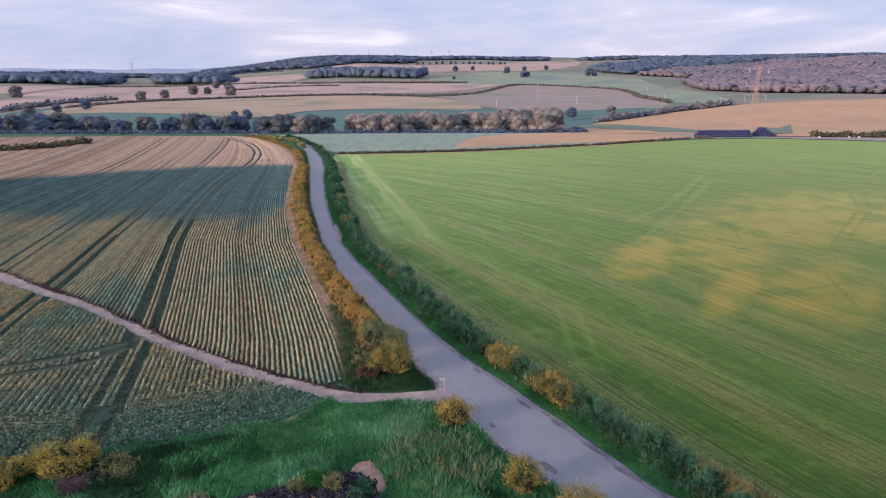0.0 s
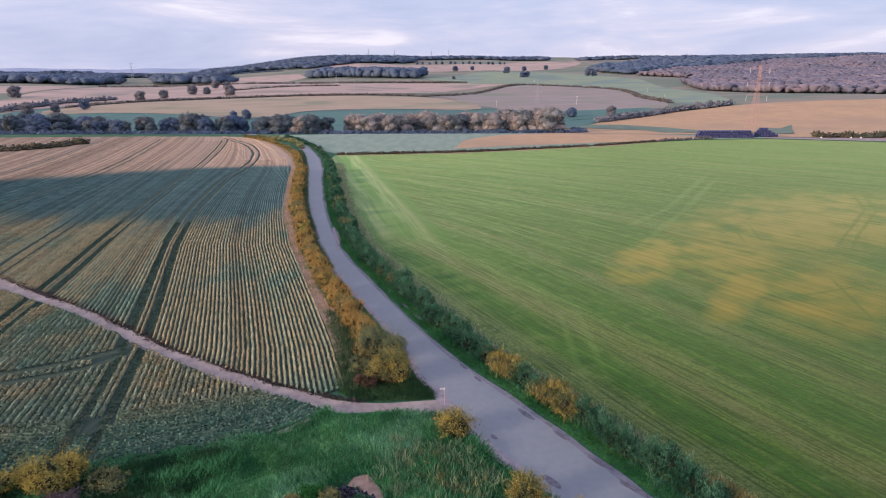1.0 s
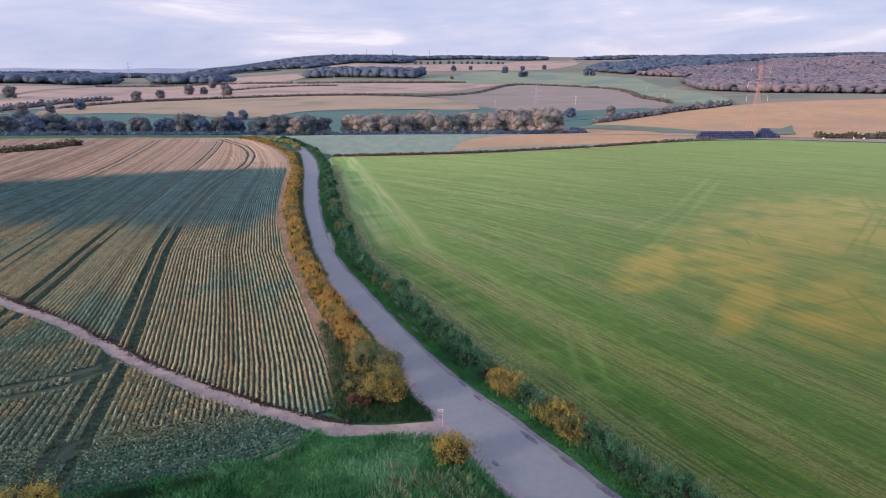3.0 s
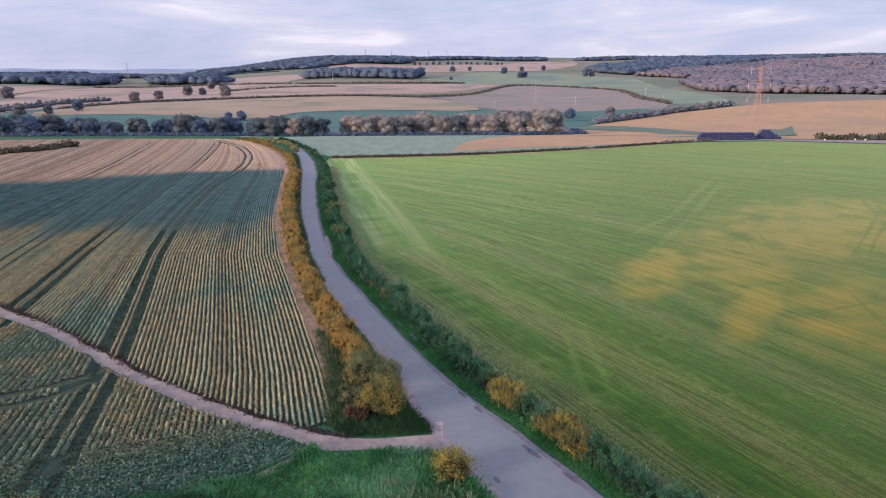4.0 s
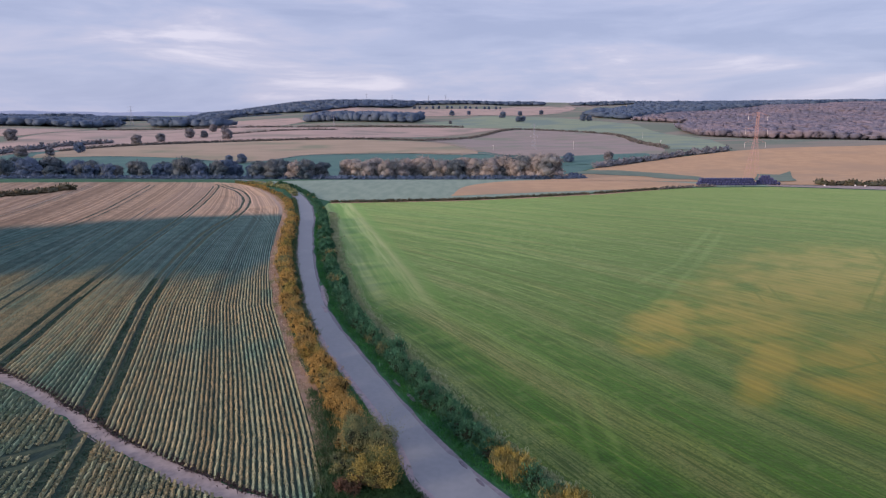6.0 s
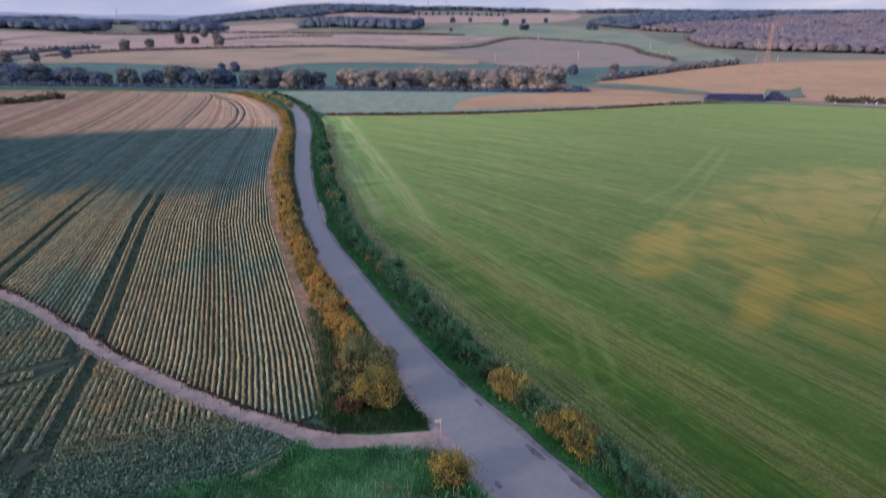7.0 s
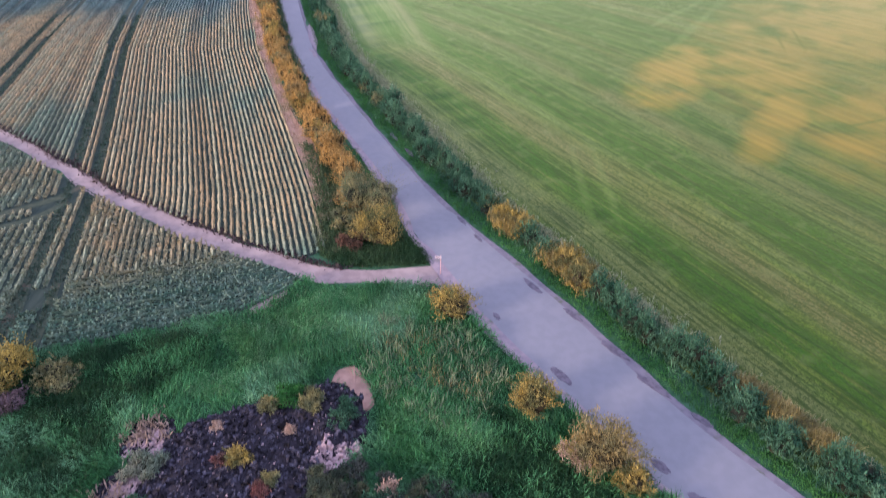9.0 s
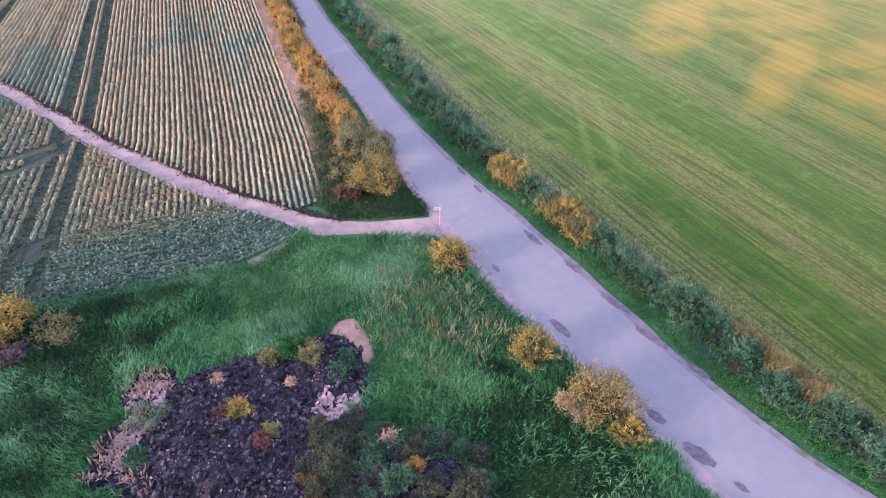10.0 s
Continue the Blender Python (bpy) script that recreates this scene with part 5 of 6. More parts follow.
my_ = rng.random(13000) ** 1.3 * 185 + 36
mw = np.stack([by_y(ROAD_EAST, my_) + 5.2 + np.abs(rng.normal(size=13000)) * 0.95, my_], 1)
grass("hedge_foot_grass", mw, 0.62, leafy("bleached_grass", (0.43, 0.45, 0.285), (0.30, 0.36, 0.195), 0.5, 0.35), "bleached seeding grass between hedge and pasture", 5)
tip = scatter([(-6.5, 50.5), (-3.5, 47), (1.5, 44), (5.5, 49.5), (1.5, 55), (-5, 55.5)], 220)
grass("seeding_weeds", tip, 1.25, SEED, "tall pale seeding weeds among the grass", 9, 0.22, 0.28)
tip = scatter([(-4.5, 53.5), (-0.5, 54.5), (3.5, 50.0), (2.5, 46.5), (-1.5, 48.5)], 120)
grass("golden_weeds", tip, 0.85, TAN_GRASS, "golden-brown weeds among the long grass", 9, 0.2, 0.3)
margin = scatter([(e[0] + 0.0, e[1]) for e in e2] + [(e[0] + 1.6, e[1]) for e in e2[::-1]], 2600)
grass("margin_grass", margin, 0.45, STRAW, "dry bleached grass along the hedge", 5)


DARK_A = [(-30.1, 51.1), (-23.1, 53.2), (-19.2, 54.2), (-17.6, 52.4), (-20.4, 48.0), (-28.6, 46.6)]
DARK_C = [(-36, 50.0), (-24.0, 50.4), (-22.0, 46.6), (-21.6, 41.0), (-22.0, 36.5), (-34, 37.5)]
nettle = np.vstack([scatter(DARK_A, 2600), scatter(DARK_C, 3000)])
grass("nettle_patch", nettle, 0.8, leafy("nettle_leaves", (0.016, 0.062, 0.024), (0.034, 0.098, 0.036), 0.4, 0.5), "dark patch of tall nettles in the grass", 8, 0.2, 0.6)
weeds_ = scatter(DARK_B, 3800)
weeds_ = weeds_[~inside(weeds_[:, 0], weeds_[:, 1], np.array(HEAP))]
grass("broadleaf_weeds", weeds_, 0.6, leafy("broad_weed_leaves", (0.017, 0.070, 0.024), (0.035, 0.106, 0.036), 0.5, 0.55), "low broad-leaved green weeds beside the lane", 9, 0.2, 0.9)


# ---- spoil heap ----
field("spoil_ground", STONY, SOIL, 10, 0.05, "dark trampled spoil beside the heap", 0.6)
heap_line = curve(HEAP + [HEAP[0]], 0.8)[:-1]
hx, hy = np.meshgrid(np.arange(-19.5, 3, 0.35), np.arange(33, 50.2, 0.35))
flat = np.stack([hx.ravel(), hy.ravel()], 1)
dist = np.min(np.linalg.norm(flat[:, None] - heap_line[None], axis=2), 1).reshape(hx.shape)
ins = inside(hx, hy, heap_line)
lump = np.array([noise.noise((x * 0.55, y * 0.55, 0.3)) * 0.4 + noise.noise((x * 1.7, y * 1.7, 2.0)) * 0.18 for x, y in flat]).reshape(hx.shape)
hz = np.where(ins, 0.12 + np.minimum(dist, 2.5) * 0.24 + lump * np.clip(dist, 0.2, 1.2), -0.15)
hv = np.stack([hx, hy, hz], -1).reshape(-1, 3)
hi = (np.arange(hx.shape[0] - 1)[:, None] * hx.shape[1] + np.arange(hx.shape[1] - 1)[None]).ravel()
hf = np.stack([hi, hi + 1, hi + hx.shape[1] + 1, hi + hx.shape[1]], 1)
near_in = (ins | (dist < 0.5)).ravel()
hf = hf[near_in[hf].any(1)]
put("earth_mound", mesh("earth_mound", hv, hf, SOIL, False), "low heap of dark stony spoil in the grass", "earth heap")


def heap_z(p):
    i = np.clip(((p[:, 1] - 33) / 0.35).round().astype(int), 0, hx.shape[0] - 1)
    j = np.clip(((p[:, 0] + 19.5) / 0.35).round().astype(int), 0, hx.shape[1] - 1)
    return np.maximum(hz[i, j], 0)


HEAP_Z = heap_z


def clods(name, poly, count, lo, hi_, mat, label):
    p = scatter(poly, count)
    s = lo + (hi_ - lo) * rng.random((count, 1)) ** 3
    put(name, mesh(name, *many(ball(3, 4, 6, 0.5), np.column_stack([p, heap_z(p) + s[:, 0] * 0.2]), s * (0.6 + 0.8 * rng.random((count, 3)))), mat), label, "stones", kind="stuff")


clods("spoil_clods", HEAP, 6000, 0.045, 0.22, STONE, "dark clods and stones strewn over the heap")
clods("pale_stones", HEAP, 520, 0.025, 0.10, PALE_STONE, "small pale stones on the dark mound")
clods("rubble", [(-8.3, 42.6), (-7.4, 44.4), (-7.0, 43.6), (-5.3, 44.2), (-5.2, 43.2), (-6.3, 42.0), (-7.6, 41.9)], 420, 0.05, 0.24, PALE_STONE, "pale broken rubble at the mound's edge")
clods("spoil_clods", STONY, 900, 0.05, 0.22, STONE, "dark clods and stones on the mound's flank")
clods("rubble", [(-20.5, 43.0), (-20.3, 45.0), (-17.9, 45.2), (-18.2, 43.2)], 260, 0.05, 0.28, PALE_STONE, "pale broken rubble at the mound's far end")
clods("rubble", [(-20.5, 38.5), (-19.8, 41.4), (-18.4, 41.8), (-18.6, 38.5)], 240, 0.05, 0.28, PALE_STONE, "pale broken rubble on the mound's flank")
sl = curve(SANDY + [SANDY[0]], 0.5)[:-1]
sv = np.vstack([np.column_stack([sl, np.full(len(sl), -0.05)]), np.column_stack([sl.mean(0) + (sl - sl.mean(0)) * 0.9, np.full(len(sl), 0.13) + rng.normal(size=len(sl)) * 0.03]), [[*sl.mean(0), 0.20]]])
k = len(sl)
put("sand_patch", mesh("sand_patch", sv, [(i, (i + 1) % k, k + (i + 1) % k, k + i) for i in range(k)] + [(k + i, k + (i + 1) % k, 2 * k) for i in range(k)], SAND), "bare pale sandy scrape at the edge of the heap", "sand")

RED_WEED = leafy("reddish_weed_leaves", (0.21, 0.095, 0.080), (0.14, 0.085, 0.070), 0.9, 0.4)
for i, (x, y, w, h, mat, label) in enumerate((
        (-12.7, 42.6, 1.5, 0.9, GOLD, "golden weed tuft on the dark mound"), (-13.8, 42.3, 0.9, 0.6, RED_WEED, "small red-brown weed on the dark mound"),
        (-8.9, 46.6, 1.3, 0.9, OLIVE, "yellow-green weed tuft on the mound"), (-8.8, 47.7, 1.2, 0.9, OLIVE, "olive weed tuft on the mound"),
        (-10.6, 47.6, 1.8, 0.9, VERGE, "bright green weed clump on the mound"), (-11.8, 46.6, 1.2, 0.9, OLIVE, "brownish weed tuft on the mound"),
        (-6.6, 45.6, 1.9, 0.8, GREEN, "dark green weed clump beside the rubble"), (-18.6, 42.3, 2.4, 1.0, PALE_GREEN, "blue-green grass clump on the mound's flank"),
        (-11.0, 40.3, 1.3, 0.6, RED_WEED, "reddish weeds on the dark mound"), (-10.4, 41.0, 0.9, 0.6, OLIVE, "small olive weed on the mound"),
        (-18.2, 39.4, 1.6, 0.7, GREEN, "green weed clump on the mound's flank"),
        (-6.6, 39.9, 2.8, 1.3, SCRUB, "olive scrub growing at the mound's foot"), (-6.4, 37.8, 2.6, 1.4, SCRUB, "olive-brown scrub at the mound's foot"),
        (-4.0, 39.2, 2.2, 1.1, GREEN, "dark scrub between heap and grass"), (-2.6, 37.4, 1.8, 1.1, GREEN, "dark green weeds beside the dark mound"),
        (-1.5, 38.6, 0.9, 1.0, AMBER, "small rust-orange weed on the mound"), (1.6, 37.2, 2.0, 1.3, SCRUB, "olive weeds at the mound's end"),
        (-3.2, 40.6, 0.9, 1.2, STRAW, "pale dry weed standing on the mound"),
        (-14.8, 45.0, 0.8, 0.5, STRAW, "small bleached weed on the dark mound"), (-9.9, 44.6, 0.6, 0.5, STRAW, "small bleached weed on the dark mound"), (-6.4, 46.9, 1.0, 0.6, GREEN, "dark weed clump near the sandy scrape"))):
    single_shrub(x, y, w, w * 0.9, h, int(500 + 420 * w * w), 0.17, mat, CORE, 70 + i, label, 0.9, "weed_clump", "weeds on the earth mound")
GREY_SCRUB = leafy("grey_scrub_leaves", (0.085, 0.105, 0.085), (0.045, 0.070, 0.055), 0.8, 0.5)
RUSTY = leafy("rusty_scrub_leaves", (0.165, 0.125, 0.060), (0.085, 0.080, 0.045), 0.8, 0.5)
SCRUB_AREA = [(-7.9, 41.6), (-5.1, 42.3), (-2.1, 41.7), (0.7, 41.1), (2.7, 39.9), (2.6, 36.2), (-7.8, 35.6)]
BARE_SOIL = [(-1.6, 39.5), (0.0, 40.2), (1.5, 39.6), (1.9, 38.0), (0.4, 37.4), (-1.2, 37.6)]
sr, grown = random.Random(61), []
for x, y in scatter(SCRUB_AREA, 400):
    if len(grown) < 30 and not inside(np.array([x]), np.array([y]), np.array(BARE_SOIL))[0] and all((x - a) ** 2 + (y - e) ** 2 > 1.0 for a, e in grown):
        grown.append((x, y))
        w = sr.uniform(1.1, 1.9)
        mat, what = sr.choice(((GREY_SCRUB, "dark grey-green scrub clump beside the spoil heap"), (GREY_SCRUB, "dark grey-green scrub clump beside the spoil heap"), (SCRUB, "dull olive scrub clump beside the spoil heap"), (RUSTY, "rusty olive scrub clump beside the spoil heap")) if x < -4.5 else
                              ((GREY_SCRUB, "dark grey-green scrub clump beside the spoil heap"), (GREEN, "dark green weed clump beside the spoil heap"), (SCRUB, "dull olive scrub clump beside the spoil heap")))
        single_shrub(x, y, w, w * sr.uniform(0.8, 1.1), sr.uniform(0.6, 1.15), int(500 + 420 * w * w), 0.14, mat, CORE, 140 + len(grown), what, sr.uniform(0.5, 1.1), "weed_clump", "scrub beside the heap")
PLUME = leafy("bleached_plume", (0.41, 0.330, 0.255), (0.25, 0.20, 0.155), 0.9, 0.5)
dock_leaf = [mesh("dock_leaf", *leaves(np.zeros((1, 3)), np.array([[0.32, 0.0, 1.0]]), ln, wd), PLUME) for ln, wd in ((0.6, 0.11), (0.8, 0.12), (0.45, 0.10))]
dr = random.Random(33)
for x, y in ((-19.9, 45.2), (-19.2, 46.0), (-18.2, 44.7), (-20.6, 44.2), (-20.2, 39.4), (-19.4, 40.4), (-17.6, 38.4), (-20.0, 40.9), (-16.8, 37.4), (-20.8, 38.0), (-19.0, 44.4), (-18.6, 45.4), (-20.4, 45.0), (-19.0, 39.0), (-20.9, 40.2), (-19.6, 44.6), (-19.4, 45.6), (-20.0, 44.2), (-20.8, 39.6), (-19.6, 39.9), (-18.3, 38.2), (-17.9, 37.8), (-19.9, 38.4)):
    dock = put("dry_dock", None, "bleached upright leaves of a dried-up weed", "weed", "weeds on the earth mound", at=pose(x, y, 0.12))
    for k in range(26):
        part("leaf", dr.choice(dock_leaf), dock, at=pose(dr.gauss(0, 0.26), dr.gauss(0, 0.26), 0, dr.uniform(-30, 30), dr.uniform(-20, 25), k * 13.8 + dr.uniform(-20, 20)) @ Matrix.Diagonal((1, 1, dr.uniform(0.7, 1.3), 1)))


# ---- footpath sign ----
SIGN_WHITE = plain("sign_white", (0.62, 0.55, 0.55), (0.56, 0.49, 0.49), 3.0, rough=0.6, relief=0)
sign = put("footpath_sign", None, "white finger post where the track meets the lane", "sign post", at=pose(0.05, 61.8, 0))


def block(x0, x1, y0, y1, z0, z1, bevel=0.01):
    bm = bmesh.new()
    bmesh.ops.create_cube(bm, size=1, matrix=Matrix.Translation(((x0 + x1) / 2, (y0 + y1) / 2, (z0 + z1) / 2)) @ Matrix.Diagonal((x1 - x0, y1 - y0, z1 - z0, 1)))
    bmesh.ops.bevel(bm, geom=bm.edges[:], offset=bevel, segments=1, affect="EDGES")
    v = [tuple(p.co) for p in bm.verts]
    f = [[q.index for q in p.verts] for p in bm.faces]
    bm.free()
    return v, f


part("post", mesh("post", *block(-0.04, 0.04, -0.04, 0.04, -0.3, 2.12), plain("faded_red_paint", (0.52, 0.36, 0.36), (0.44, 0.30, 0.30), 3.0, rough=0.6, relief=0)), sign)
part("finger_board", mesh("finger_board", *block(-0.48, 0.06, -0.09, -0.052, 1.86, 2.08), SIGN_WHITE), sign, "white pointing board")
part("lettering_bar", mesh("lettering_bar", *block(-0.42, -0.05, -0.096, -0.09, 1.94, 2.00, 0.002), POTHOLE), sign)


# ---- trees ----
def tree_form(seed, h, w, count, leaf):
    """A broad tree: tapered trunk, limbs into each lobe, and a crown of many leaf sprays."""
    r = np.random.default_rng(seed)
    lobes = [(0, 0, h * 0.60, w * 0.36, h * 0.36)]
    for k in range(10):
        a = k * 0.628 + r.uniform(-0.3, 0.3)
        lobes.append((math.cos(a) * w * r.uniform(0.18, 0.32), math.sin(a) * w * r.uniform(0.18, 0.32), h * (r.uniform(0.20, 0.38) if k % 2 else r.uniform(0.45, 0.80)), w * r.uniform(0.19, 0.30), h * r.uniform(0.15, 0.22)))
    base, way = [], []
    for x, y, z, rad, rh in lobes:
        k = count // len(lobes)
        n = unit(r.normal(size=(k, 3)) + [0, 0, 0.25])
        base.append(np.array([x, y, z]) + n * [rad, rad, rh] * (0.75 + 0.3 * r.random((k, 1))))
        way.append(n + r.normal(size=(k, 3)) * 0.6)
    base, way = np.vstack(base), np.vstack(way)
    crown = joined(leaves(base, way, leaf * (0.7 + 0.7 * r.random(len(base))), leaf * 0.7),
                   *[many(ball(seed + 5, 5, 8, 0.2), np.array([[x, y, z]]), np.array([[rad * 0.85, rad * 0.85, rh * 0.85]])) for x, y, z, rad, rh in lobes])
    trunk = joined(tube((0, 0, -0.5), (0, 0, h * 0.42), h * 0.028, h * 0.018, 7), *[tube((0, 0, h * 0.22), (x, y, z), h * 0.013, h * 0.004, 5) for x, y, z, _, _ in lobes])
    return crown, trunk


TREES = {}
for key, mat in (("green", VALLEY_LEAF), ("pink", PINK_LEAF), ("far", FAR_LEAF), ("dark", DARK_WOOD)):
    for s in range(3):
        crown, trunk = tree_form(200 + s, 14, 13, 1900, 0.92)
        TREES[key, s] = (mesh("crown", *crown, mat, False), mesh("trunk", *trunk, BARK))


def tree(x, y, h, kind, label, group="", wide=1.0, seed=0):
    r = random.Random(int(x * 7 + y * 13 + seed))
    crown, trunk = TREES[kind, r.randrange(3)]
    s = h * (0.8 if y > 600 else 1.0) / 14
    m = pose(x, y, float(height(x, y)), 0, 0, r.uniform(0, 360)) @ Matrix.Diagonal((s * wide, s * wide, s, 1))
    ob = put("tree", None, label, "tree", group, at=m)
    part("trunk", trunk, ob)
    part("crown", crown, ob)


tr = random.Random(21)


def belt(points, count, lo, hi, kinds, label, group, depth=10, wide=1.1):
    line = np.array(points, float)
    seg = np.r_[0, np.cumsum(np.linalg.norm(np.diff(line, axis=0), axis=1))]
    for i in range(count):
        d = seg[-1] * (i + tr.uniform(0.2, 0.8)) / count
        tree(np.interp(d, seg, line[:, 0]) + tr.gauss(0, 2), np.interp(d, seg, line[:, 1]) + tr.uniform(-depth, depth), tr.uniform(lo, hi), tr.choice(kinds), label, group, wide * tr.uniform(0.85, 1.2))


belt([(-330, 432), (-240, 428), (-150, 430)], 40, 8, 15, ("green", "dark", "dark", "green"), "dark leafy tree in the valley belt", "trees of the valley belt", 12)
belt([(-150, 430), (-126, 428)], 4, 9, 13, ("dark", "green"), "lower dark tree at the belt's end", "trees of the valley belt", 6)
belt([(-122, 424), (-80, 420)], 12, 11, 14, ("pink", "green", "green"), "rounded grey-green tree in a valley clump", "trees of the middle clump", 9)
belt([(-62, 424), (72, 424)], 34, 12, 15.5, ("pink", "pink", "pink", "green"), "pinkish-grey rounded tree, side light painted into its leaves", "trees of the sunlit clump", 9)
belt([(38, 420), (74, 418)], 8, 15, 18, ("pink", "green"), "taller rounded tree of the sunlit clump", "trees of the sunlit clump", 6)
for x, y, h, kind in ((-533, 790, 20, "far"), (-356, 745, 16, "far"), (-355, 807, 15, "far"), (-358, 906, 18, "far"), (-340, 915, 14, "far"), (-385, 1073, 17, "far"), (-368, 1080, 14, "far"), (-295, 878, 20, "far"),
                      (-362, 640, 14, "dark"), (-395, 600, 12, "far"), (-375, 612, 11, "far"), (108, 540, 9, "dark"), (143, 545, 9, "far"), (180, 1480, 18, "dark"), (192, 1485, 17, "dark"), (329, 1475, 20, "dark"),
                      (345, 1480, 18, "dark"), (157, 1617, 22, "dark"), (-742, 1456, 18, "dark"), (-172, 552, 9, "dark"), (-186, 560, 7, "dark"), (30, 1790, 20, "dark"), (-60, 1830, 20, "dark"),
                      (80, 1830, 16, "dark"), (230, 1850, 18, "dark"), (300, 1900, 18, "dark"), (-300, 2000, 22, "far"), (20, 1380, 10, "far")):
    tree(x, y, h, kind, "lone dark tree in open fields" if kind == "dark" else "lone grey-brown tree beside a field boundary", "field trees", 1.05)
for i in range(15):
    tree(-100 + i * 24 + tr.uniform(-5, 5), 2395 + i * 6, tr.uniform(11, 16), "dark", "small dark tree in a distant row", "distant tree row")


def woods(name, poly, gap, h, mat, label, seed):
    """A wood as one mass: crowns of leaf sprays over lumpy cores, uneven in height."""
    p = np.array(poly, float)
    area = 0.5 * abs(np.dot(p[:, 0], np.roll(p[:, 1], 1)) - np.dot(p[:, 1], np.roll(p[:, 0], 1)))
    n = int(area / gap**2)
    q = scatter(poly, n)
    hh = h * (0.65 + 0.6 * rng.random(n))
    base = on_land(q)
    wide = 1.12
    core = many(ball(seed, 3, 5, 0.4) if gap < 9 else ball(seed, 4, 6, 0.3), base + np.column_stack([0 * hh, 0 * hh, hh * 0.55]), np.column_stack([gap * wide * (0.8 + 0.5 * rng.random(n)), gap * wide * (0.8 + 0.5 * rng.random(n)), hh * 0.45]))
    k = 9 if gap < 9 else 16
    nn = unit(rng.normal(size=(n * k, 3)) + [0, -0.3, 0.6])
    b = np.repeat(base, k, 0) + np.column_stack([nn[:, :2] * gap * 0.55, np.repeat(hh, k) * (0.55 + 0.4 * nn[:, 2])])
    lv = leaves(b, nn + rng.normal(size=nn.shape) * 0.5, gap * 0.30, gap * 0.17)
    put(name, mesh(name, *joined(core, lv), mat, False), label, "woodland", kind="stuff")


woods("woodland", [(440, 1180), (390, 960), (410, 800), (520, 690), (800, 700), (1100, 950), (1700, 1700), (1800, 2000), (1200, 1950), (700, 1750), (560, 1650), (470, 1560), (600, 1400)], 6.4, 9.5, WOOD_LEAF, "bare grey-mauve woodland covering a hillside, haze in its colour", 301)
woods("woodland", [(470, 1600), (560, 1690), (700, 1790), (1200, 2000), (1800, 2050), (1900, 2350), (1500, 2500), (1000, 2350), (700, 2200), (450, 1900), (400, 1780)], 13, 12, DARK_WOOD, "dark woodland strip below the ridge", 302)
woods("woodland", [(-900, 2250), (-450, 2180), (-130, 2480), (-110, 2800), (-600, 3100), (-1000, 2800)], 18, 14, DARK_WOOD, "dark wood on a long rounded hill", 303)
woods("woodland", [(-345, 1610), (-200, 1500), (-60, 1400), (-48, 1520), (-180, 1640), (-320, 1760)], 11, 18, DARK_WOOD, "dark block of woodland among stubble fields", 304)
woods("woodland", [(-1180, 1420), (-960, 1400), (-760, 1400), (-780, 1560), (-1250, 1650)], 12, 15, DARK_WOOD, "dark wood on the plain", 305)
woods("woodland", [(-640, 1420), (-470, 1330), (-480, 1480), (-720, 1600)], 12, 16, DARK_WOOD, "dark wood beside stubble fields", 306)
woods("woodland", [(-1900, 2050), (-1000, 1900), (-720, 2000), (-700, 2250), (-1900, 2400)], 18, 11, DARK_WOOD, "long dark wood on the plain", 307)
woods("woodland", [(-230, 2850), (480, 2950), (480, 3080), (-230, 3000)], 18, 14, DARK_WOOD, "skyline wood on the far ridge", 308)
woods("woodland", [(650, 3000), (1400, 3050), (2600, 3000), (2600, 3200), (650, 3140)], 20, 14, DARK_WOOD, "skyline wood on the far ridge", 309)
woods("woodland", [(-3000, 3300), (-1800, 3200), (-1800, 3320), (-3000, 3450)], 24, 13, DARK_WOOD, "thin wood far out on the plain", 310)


def far_hedge(points, h, w, mat, label, gaps=0.1):
    """A hedgerow across the fields: uneven bushes in one line."""
    line = curve(points, 4.0)
    seg = np.r_[0, np.cumsum(np.linalg.norm(np.diff(line, axis=0), axis=1))]
    n = int(seg[-1] / (w * 0.42))
    d = (np.arange(n) + rng.random(n)) / n * seg[-1]
    q = np.stack([np.interp(d, seg, line[:, 0]), np.interp(d, seg, line[:, 1])], 1) + rng.normal(size=(n, 2)) * w * 0.2
    q = q[rng.random(n) > gaps]
    n = len(q)
    hh = h * (0.6 + 0.5 * rng.random(n) ** 1.5)
    base = on_land(q)
    core = many(ball(401, 4, 6, 0.3), base + np.column_stack([0 * hh, 0 * hh, hh * 0.4]), np.column_stack([np.full(n, w * 0.6), np.full(n, w * 0.6), hh * 0.55]))
    nn = unit(rng.normal(size=(n * 12, 3)) + [0, 0, 0.5])
    b = np.repeat(base, 12, 0) + np.column_stack([nn[:, :2] * w * 0.55, np.repeat(hh, 12) * (0.45 + 0.45 * nn[:, 2])])
    put("field_hedge", mesh("field_hedge", *joined(core, leaves(b, nn + [0, 0, 0.4], w * 0.4, w * 0.22)), mat), label, "hedge", kind="stuff")


HEDGE_BROWN = leafy("brown_hedge_leaves", (0.125, 0.105, 0.065), (0.08, 0.085, 0.055), 0.2, 0.4)
strip = curve([(-41, 242.2), (10, 250.2), (61, 267.2), (96, 283.4)], 2.0)
put("field_margin", mesh("field_margin", *ribbon(side(strip, -0.9 + jag(len(strip), 0.15)), side(strip, 0.9 + jag(len(strip), 0.2)), 2, 0.09), EDGE_STRAW), "dry tan margin in front of the pasture hedge", "field", kind="structure")
far_hedge([(-41, 244), (10, 252), (61, 269)], 0.9, 1.4, HEDGE_BROWN, "low brown-green hedge at the pasture's end")
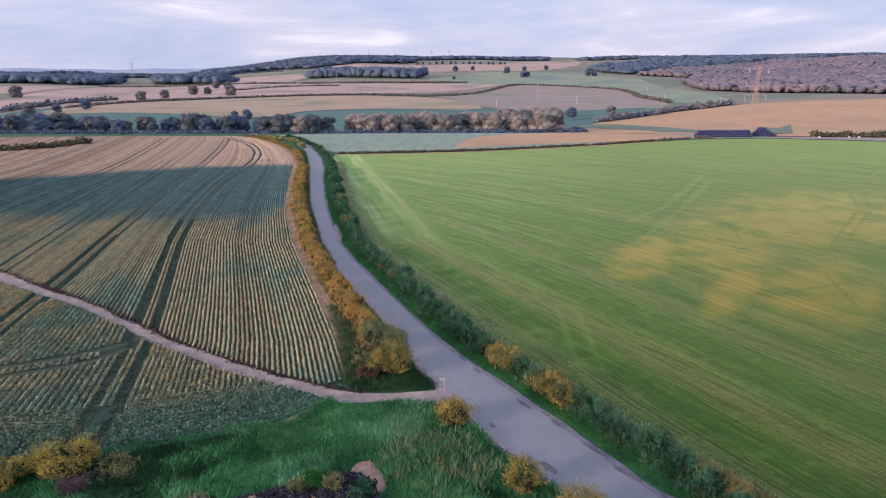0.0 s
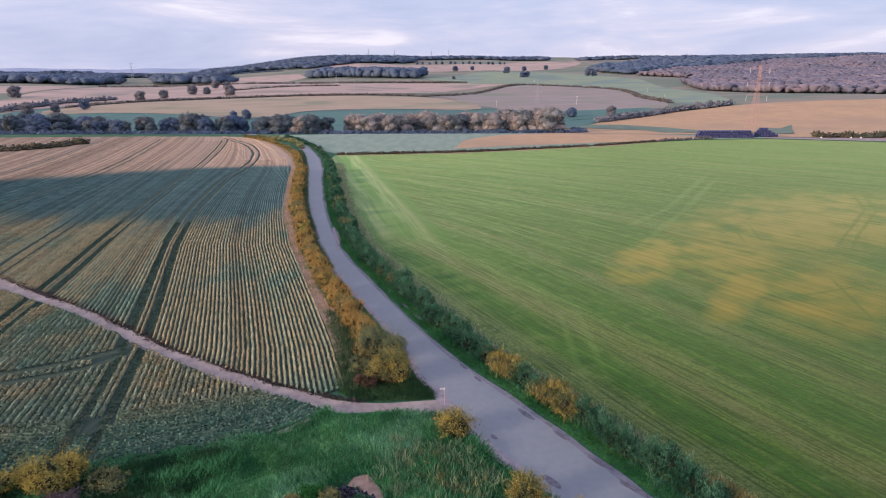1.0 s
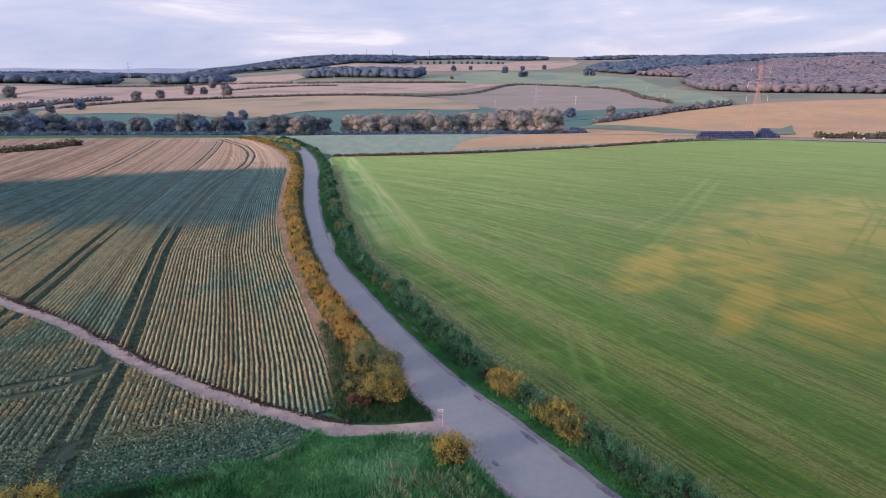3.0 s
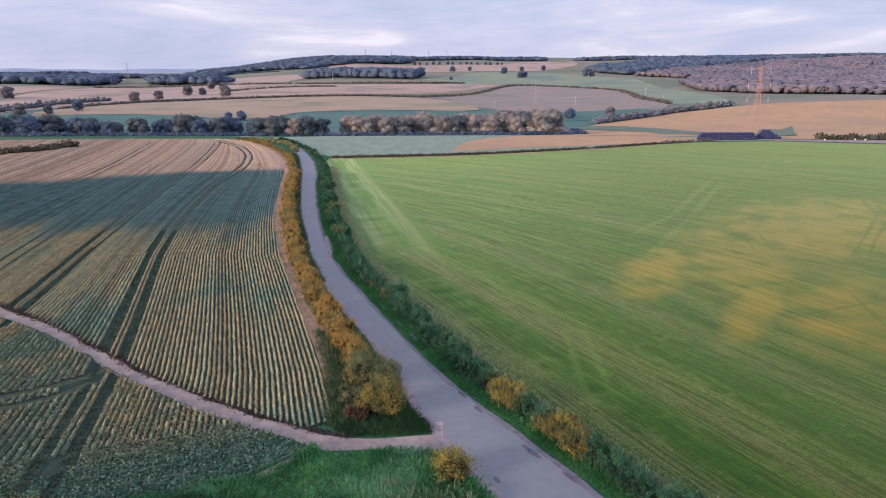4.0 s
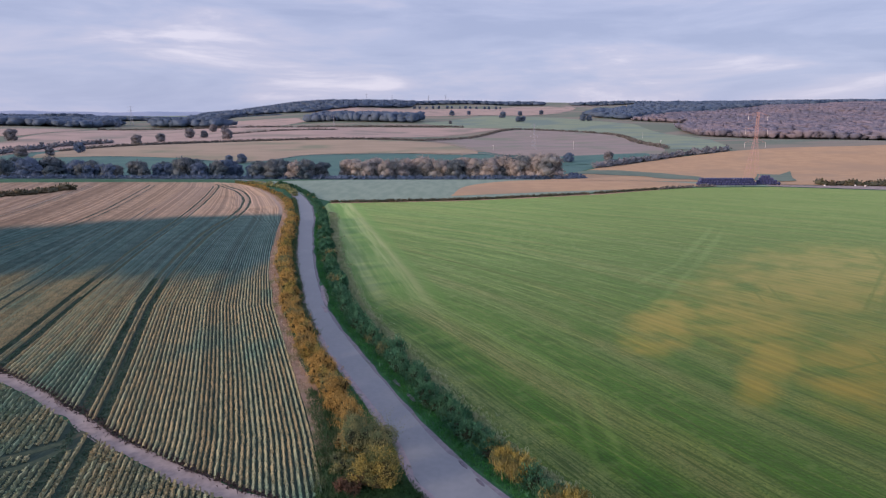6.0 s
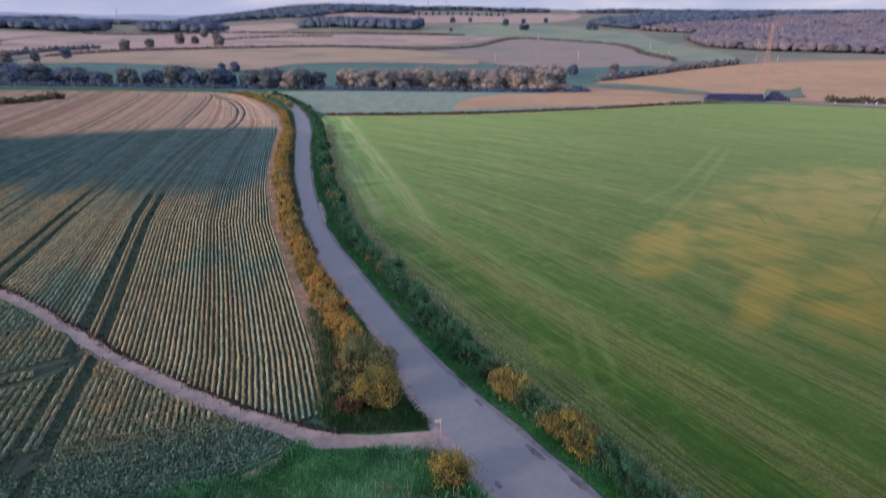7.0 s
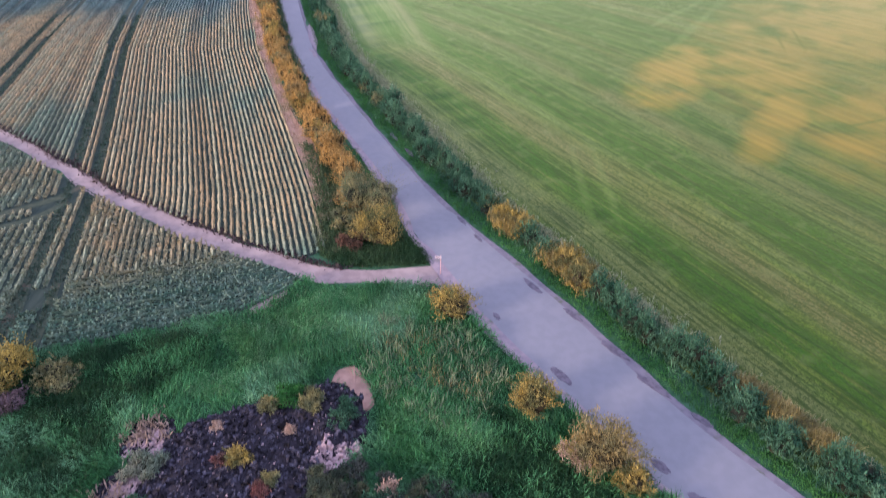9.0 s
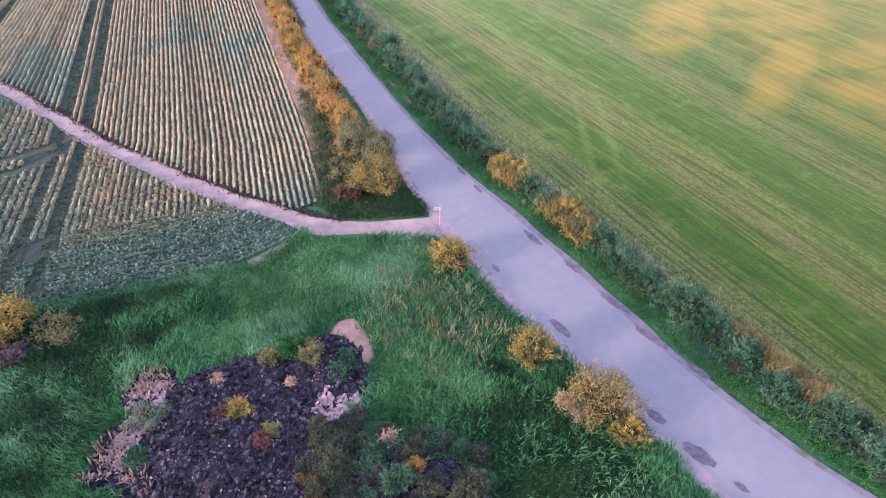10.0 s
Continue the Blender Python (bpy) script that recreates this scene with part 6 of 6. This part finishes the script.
far_hedge([(64, 270), (95, 285)], 0.85, 1.4, HEDGE_BROWN, "low brown hedge at the pasture's end")
far_hedge([(97, 286), (124, 297)], 0.9, 2.2, HEDGE_FAR, "thin low hedge near the bale stack", 0.4)
far_hedge([(-260, 236), (-178, 256), (-158, 281)], 2.6, 3.2, HEDGE_BROWN, "dark hedge beside the crop field", 0)
far_hedge([(-392, 655), (-284, 826), (-112, 852), (-20, 840)], 2.2, 5, HEDGE_FAR, "hedgerow between far fields")
far_hedge([(-20, 850), (60, 1010), (118, 1140), (165, 1150), (265, 990), (225, 640)], 2.2, 6, HEDGE_FAR, "hedgerow between far fields", 0.3)
far_hedge([(-690, 1275), (-403, 1245), (-216, 1312), (40, 1230)], 2.5, 8, HEDGE_FAR, "hedgerow between far fields", 0.3)
far_hedge([(-330, 980), (-190, 1150)], 2.0, 6, HEDGE_FAR, "broken hedgerow on the far slope", 0.4)
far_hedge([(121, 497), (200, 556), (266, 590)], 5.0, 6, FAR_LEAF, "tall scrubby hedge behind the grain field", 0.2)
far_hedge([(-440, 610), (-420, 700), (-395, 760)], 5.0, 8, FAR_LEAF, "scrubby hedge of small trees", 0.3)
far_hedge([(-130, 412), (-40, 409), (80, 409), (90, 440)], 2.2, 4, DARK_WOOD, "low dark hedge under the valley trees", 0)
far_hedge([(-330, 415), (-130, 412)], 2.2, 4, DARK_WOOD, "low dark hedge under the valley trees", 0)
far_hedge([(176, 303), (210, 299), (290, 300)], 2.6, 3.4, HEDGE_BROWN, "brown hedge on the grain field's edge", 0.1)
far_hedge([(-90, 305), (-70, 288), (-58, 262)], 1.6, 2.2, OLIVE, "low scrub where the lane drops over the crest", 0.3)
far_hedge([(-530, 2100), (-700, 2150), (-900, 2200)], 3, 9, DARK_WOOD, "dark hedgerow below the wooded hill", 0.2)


# ---- overhead line towers ----
def beam(a, b, r):
    return tube(a, b, r, r, 4)


def pylon(x, y, h, mat, label, turn=0.0, thick=1.0, arm_scale=1.0):
    """A lattice tower: four legs, cross bracing, three pairs of arms, pale insulators."""
    ob = put("pylon", None, label, "pylon", "overhead line towers", at=pose(x, y, float(height(x, y)), 0, 0, turn))
    half = lambda z: h * (0.085 - 0.066 * min(1, (z / h) / 0.62)) if z < h * 0.62 else h * (0.019 - 0.006 * (z / h - 0.62) / 0.38)
    levels = [0, 0.16, 0.29, 0.40, 0.49, 0.56, 0.62, 0.68, 0.74, 0.80, 0.86, 0.92, 1.0]
    t = 0.075 * thick * h / 40
    for sx, sy in ((1, 1), (1, -1), (-1, -1), (-1, 1)):
        segs = [beam((sx * half(a * h), sy * half(a * h), a * h), (sx * half(b * h), sy * half(b * h), b * h), t) for a, b in zip(levels, levels[1:])]
        part("leg", mesh("leg", *joined(*segs), mat), ob)
    for k in range(4):
        c = [(1, 1), (1, -1), (-1, -1), (-1, 1)]
        (ax, ay), (bx, by) = c[k], c[(k + 1) % 4]
        bits = []
        for a, b in zip(levels, levels[1:]):
            ha, hb = half(a * h), half(b * h)
            bits += [beam((ax * ha, ay * ha, a * h), (bx * hb, by * hb, b * h), t * 0.6), beam((bx * ha, by * ha, a * h), (ax * hb, ay * hb, b * h), t * 0.6), beam((ax * hb, ay * hb, b * h), (bx * hb, by * hb, b * h), t * 0.6)]
        part("bracing", mesh("bracing", *joined(*bits), mat), ob)
    for z, reach in ((0.55, 0.16), (0.75, 0.165), (0.955, 0.145)):
        for s in (-1, 1):
            tip = (s * reach * h * arm_scale, 0, z * h)
            q = half(z * h)
            arm = part("crossarm", mesh("crossarm", *joined(*[beam((s * q, d * q, (z + e) * h), tip, t * 0.7) for d in (-1, 1) for e in (0, 0.045)]), mat), ob)
            part("insulator", mesh("insulator", *tube(tip, (tip[0], 0, z * h - 0.075 * h), 0.09 * thick, 0.09 * thick, 6), WHITE), arm, "white hanging insulator string")
    return ob


pylon(193, 398, 40.5, STEEL, "tall lattice pylon, faded red-brown steel", 0, 1.0)
pylon(-760, 1560, 46, GREY_STEEL, "distant grey lattice pylon on the plain", 20, 1.3)
pylon(-199, 1180, 26, GREY_STEEL, "distant grey lattice pylon before a wood", 20, 1.2)
pylon(96, 660, 26, GREY_STEEL, "slim pale lattice pylon on the far slope", 15, 0.8)
for x, y in ((-230, 2980), (-60, 2990), (20, 3000), (-340, 2900)):
    pylon(x, y, 42, GREY_STEEL, "tiny distant pylon on the skyline", 30, 1.4)


def pole(x, y, h):
    ob = put("power_pole", None, "white-topped pole standing in a fallow field", "pole", "poles across the far fields", at=pose(x, y, float(height(x, y))))
    part("shaft", mesh("shaft", *tube((0, 0, -0.5), (0, 0, h), 0.15, 0.12, 6), WHITE), ob)
    part("cap", mesh("cap", *tube((-0.7, 0, h * 0.92), (0.7, 0, h * 0.92), 0.2, 0.2, 6), WHITE), ob)


for x, y, h in ((53, 648, 6), (135, 650, 9), (238, 690, 6), (281, 885, 8)):
    pole(x, y, h)


# ---- bale stack ----
def bale_mesh():
    n, r, w = 14, 0.66, 1.25
    t = np.arange(n) * 2 * math.pi / n
    rings = []
    for x, k in ((-w / 2, 0.86), (-w / 2 + 0.1, 1.0), (0, 1.03), (w / 2 - 0.1, 1.0), (w / 2, 0.86)):
        rings.append(np.stack([np.full(n, x), np.cos(t) * r * k, np.sin(t) * r * k], 1))
    v = np.vstack(rings + [[[-w / 2 + 0.04, 0, 0]], [[w / 2 - 0.04, 0, 0]]])
    f = [(a * n + i, a * n + (i + 1) % n, (a + 1) * n + (i + 1) % n, (a + 1) * n + i) for a in range(4) for i in range(n)]
    f += [(5 * n, (i + 1) % n, i) for i in range(n)] + [(5 * n + 1, 4 * n + i, 4 * n + (i + 1) % n) for i in range(n)]
    return mesh("bale", v, f, WRAP, False)


bale_me = bale_mesh()
wrapped = put("wrapped_bale", bale_me, "round bale in dark blue-black wrap, stacked", "bale", "bale stack", at=pose(120.0, 300.0, float(height(120, 300)) + 0.66))
for layer in range(3):
    for i in range(20 - layer):
        for row in range(2):
            if layer == row == i == 0:
                continue
            x, y = 119.5 + (i + layer * 0.5) * 1.36, 300.0 + row * 1.3 + layer * 0.25
            copy_thing(wrapped, pose(x, y, float(height(x, y)) + 0.64 + layer * 1.08, 0, 0, 90 + tr.uniform(-3, 3)))
for layer in range(4):
    for i in range(9 - 2 * layer):
        x, y = 147.5 + (i + layer * 0.8) * 1.36, 303.5 + layer * 0.2
        copy_thing(wrapped, pose(x, y, float(height(x, y)) + 0.64 + layer * 1.05, 0, 0, 90 + tr.uniform(-4, 4)))
for i, (x, y, s) in enumerate(((176, 297, 0.6), (190, 297, 0.55), (194, 296, 0.6), (214, 300, 0.8), (218, 299, 0.8))):
    bag = ball(500 + i, 6, 9, 0.12)
    put("feed_sack", mesh("feed_sack", bag[0] * [0.9 * s, 0.6 * s, 0.75 * s], bag[1], WHITE, False), "pale filled sack lying at the field edge", "sack", "sacks by the field edge", at=pose(x, y, float(height(x, y)) + 0.5 * s))
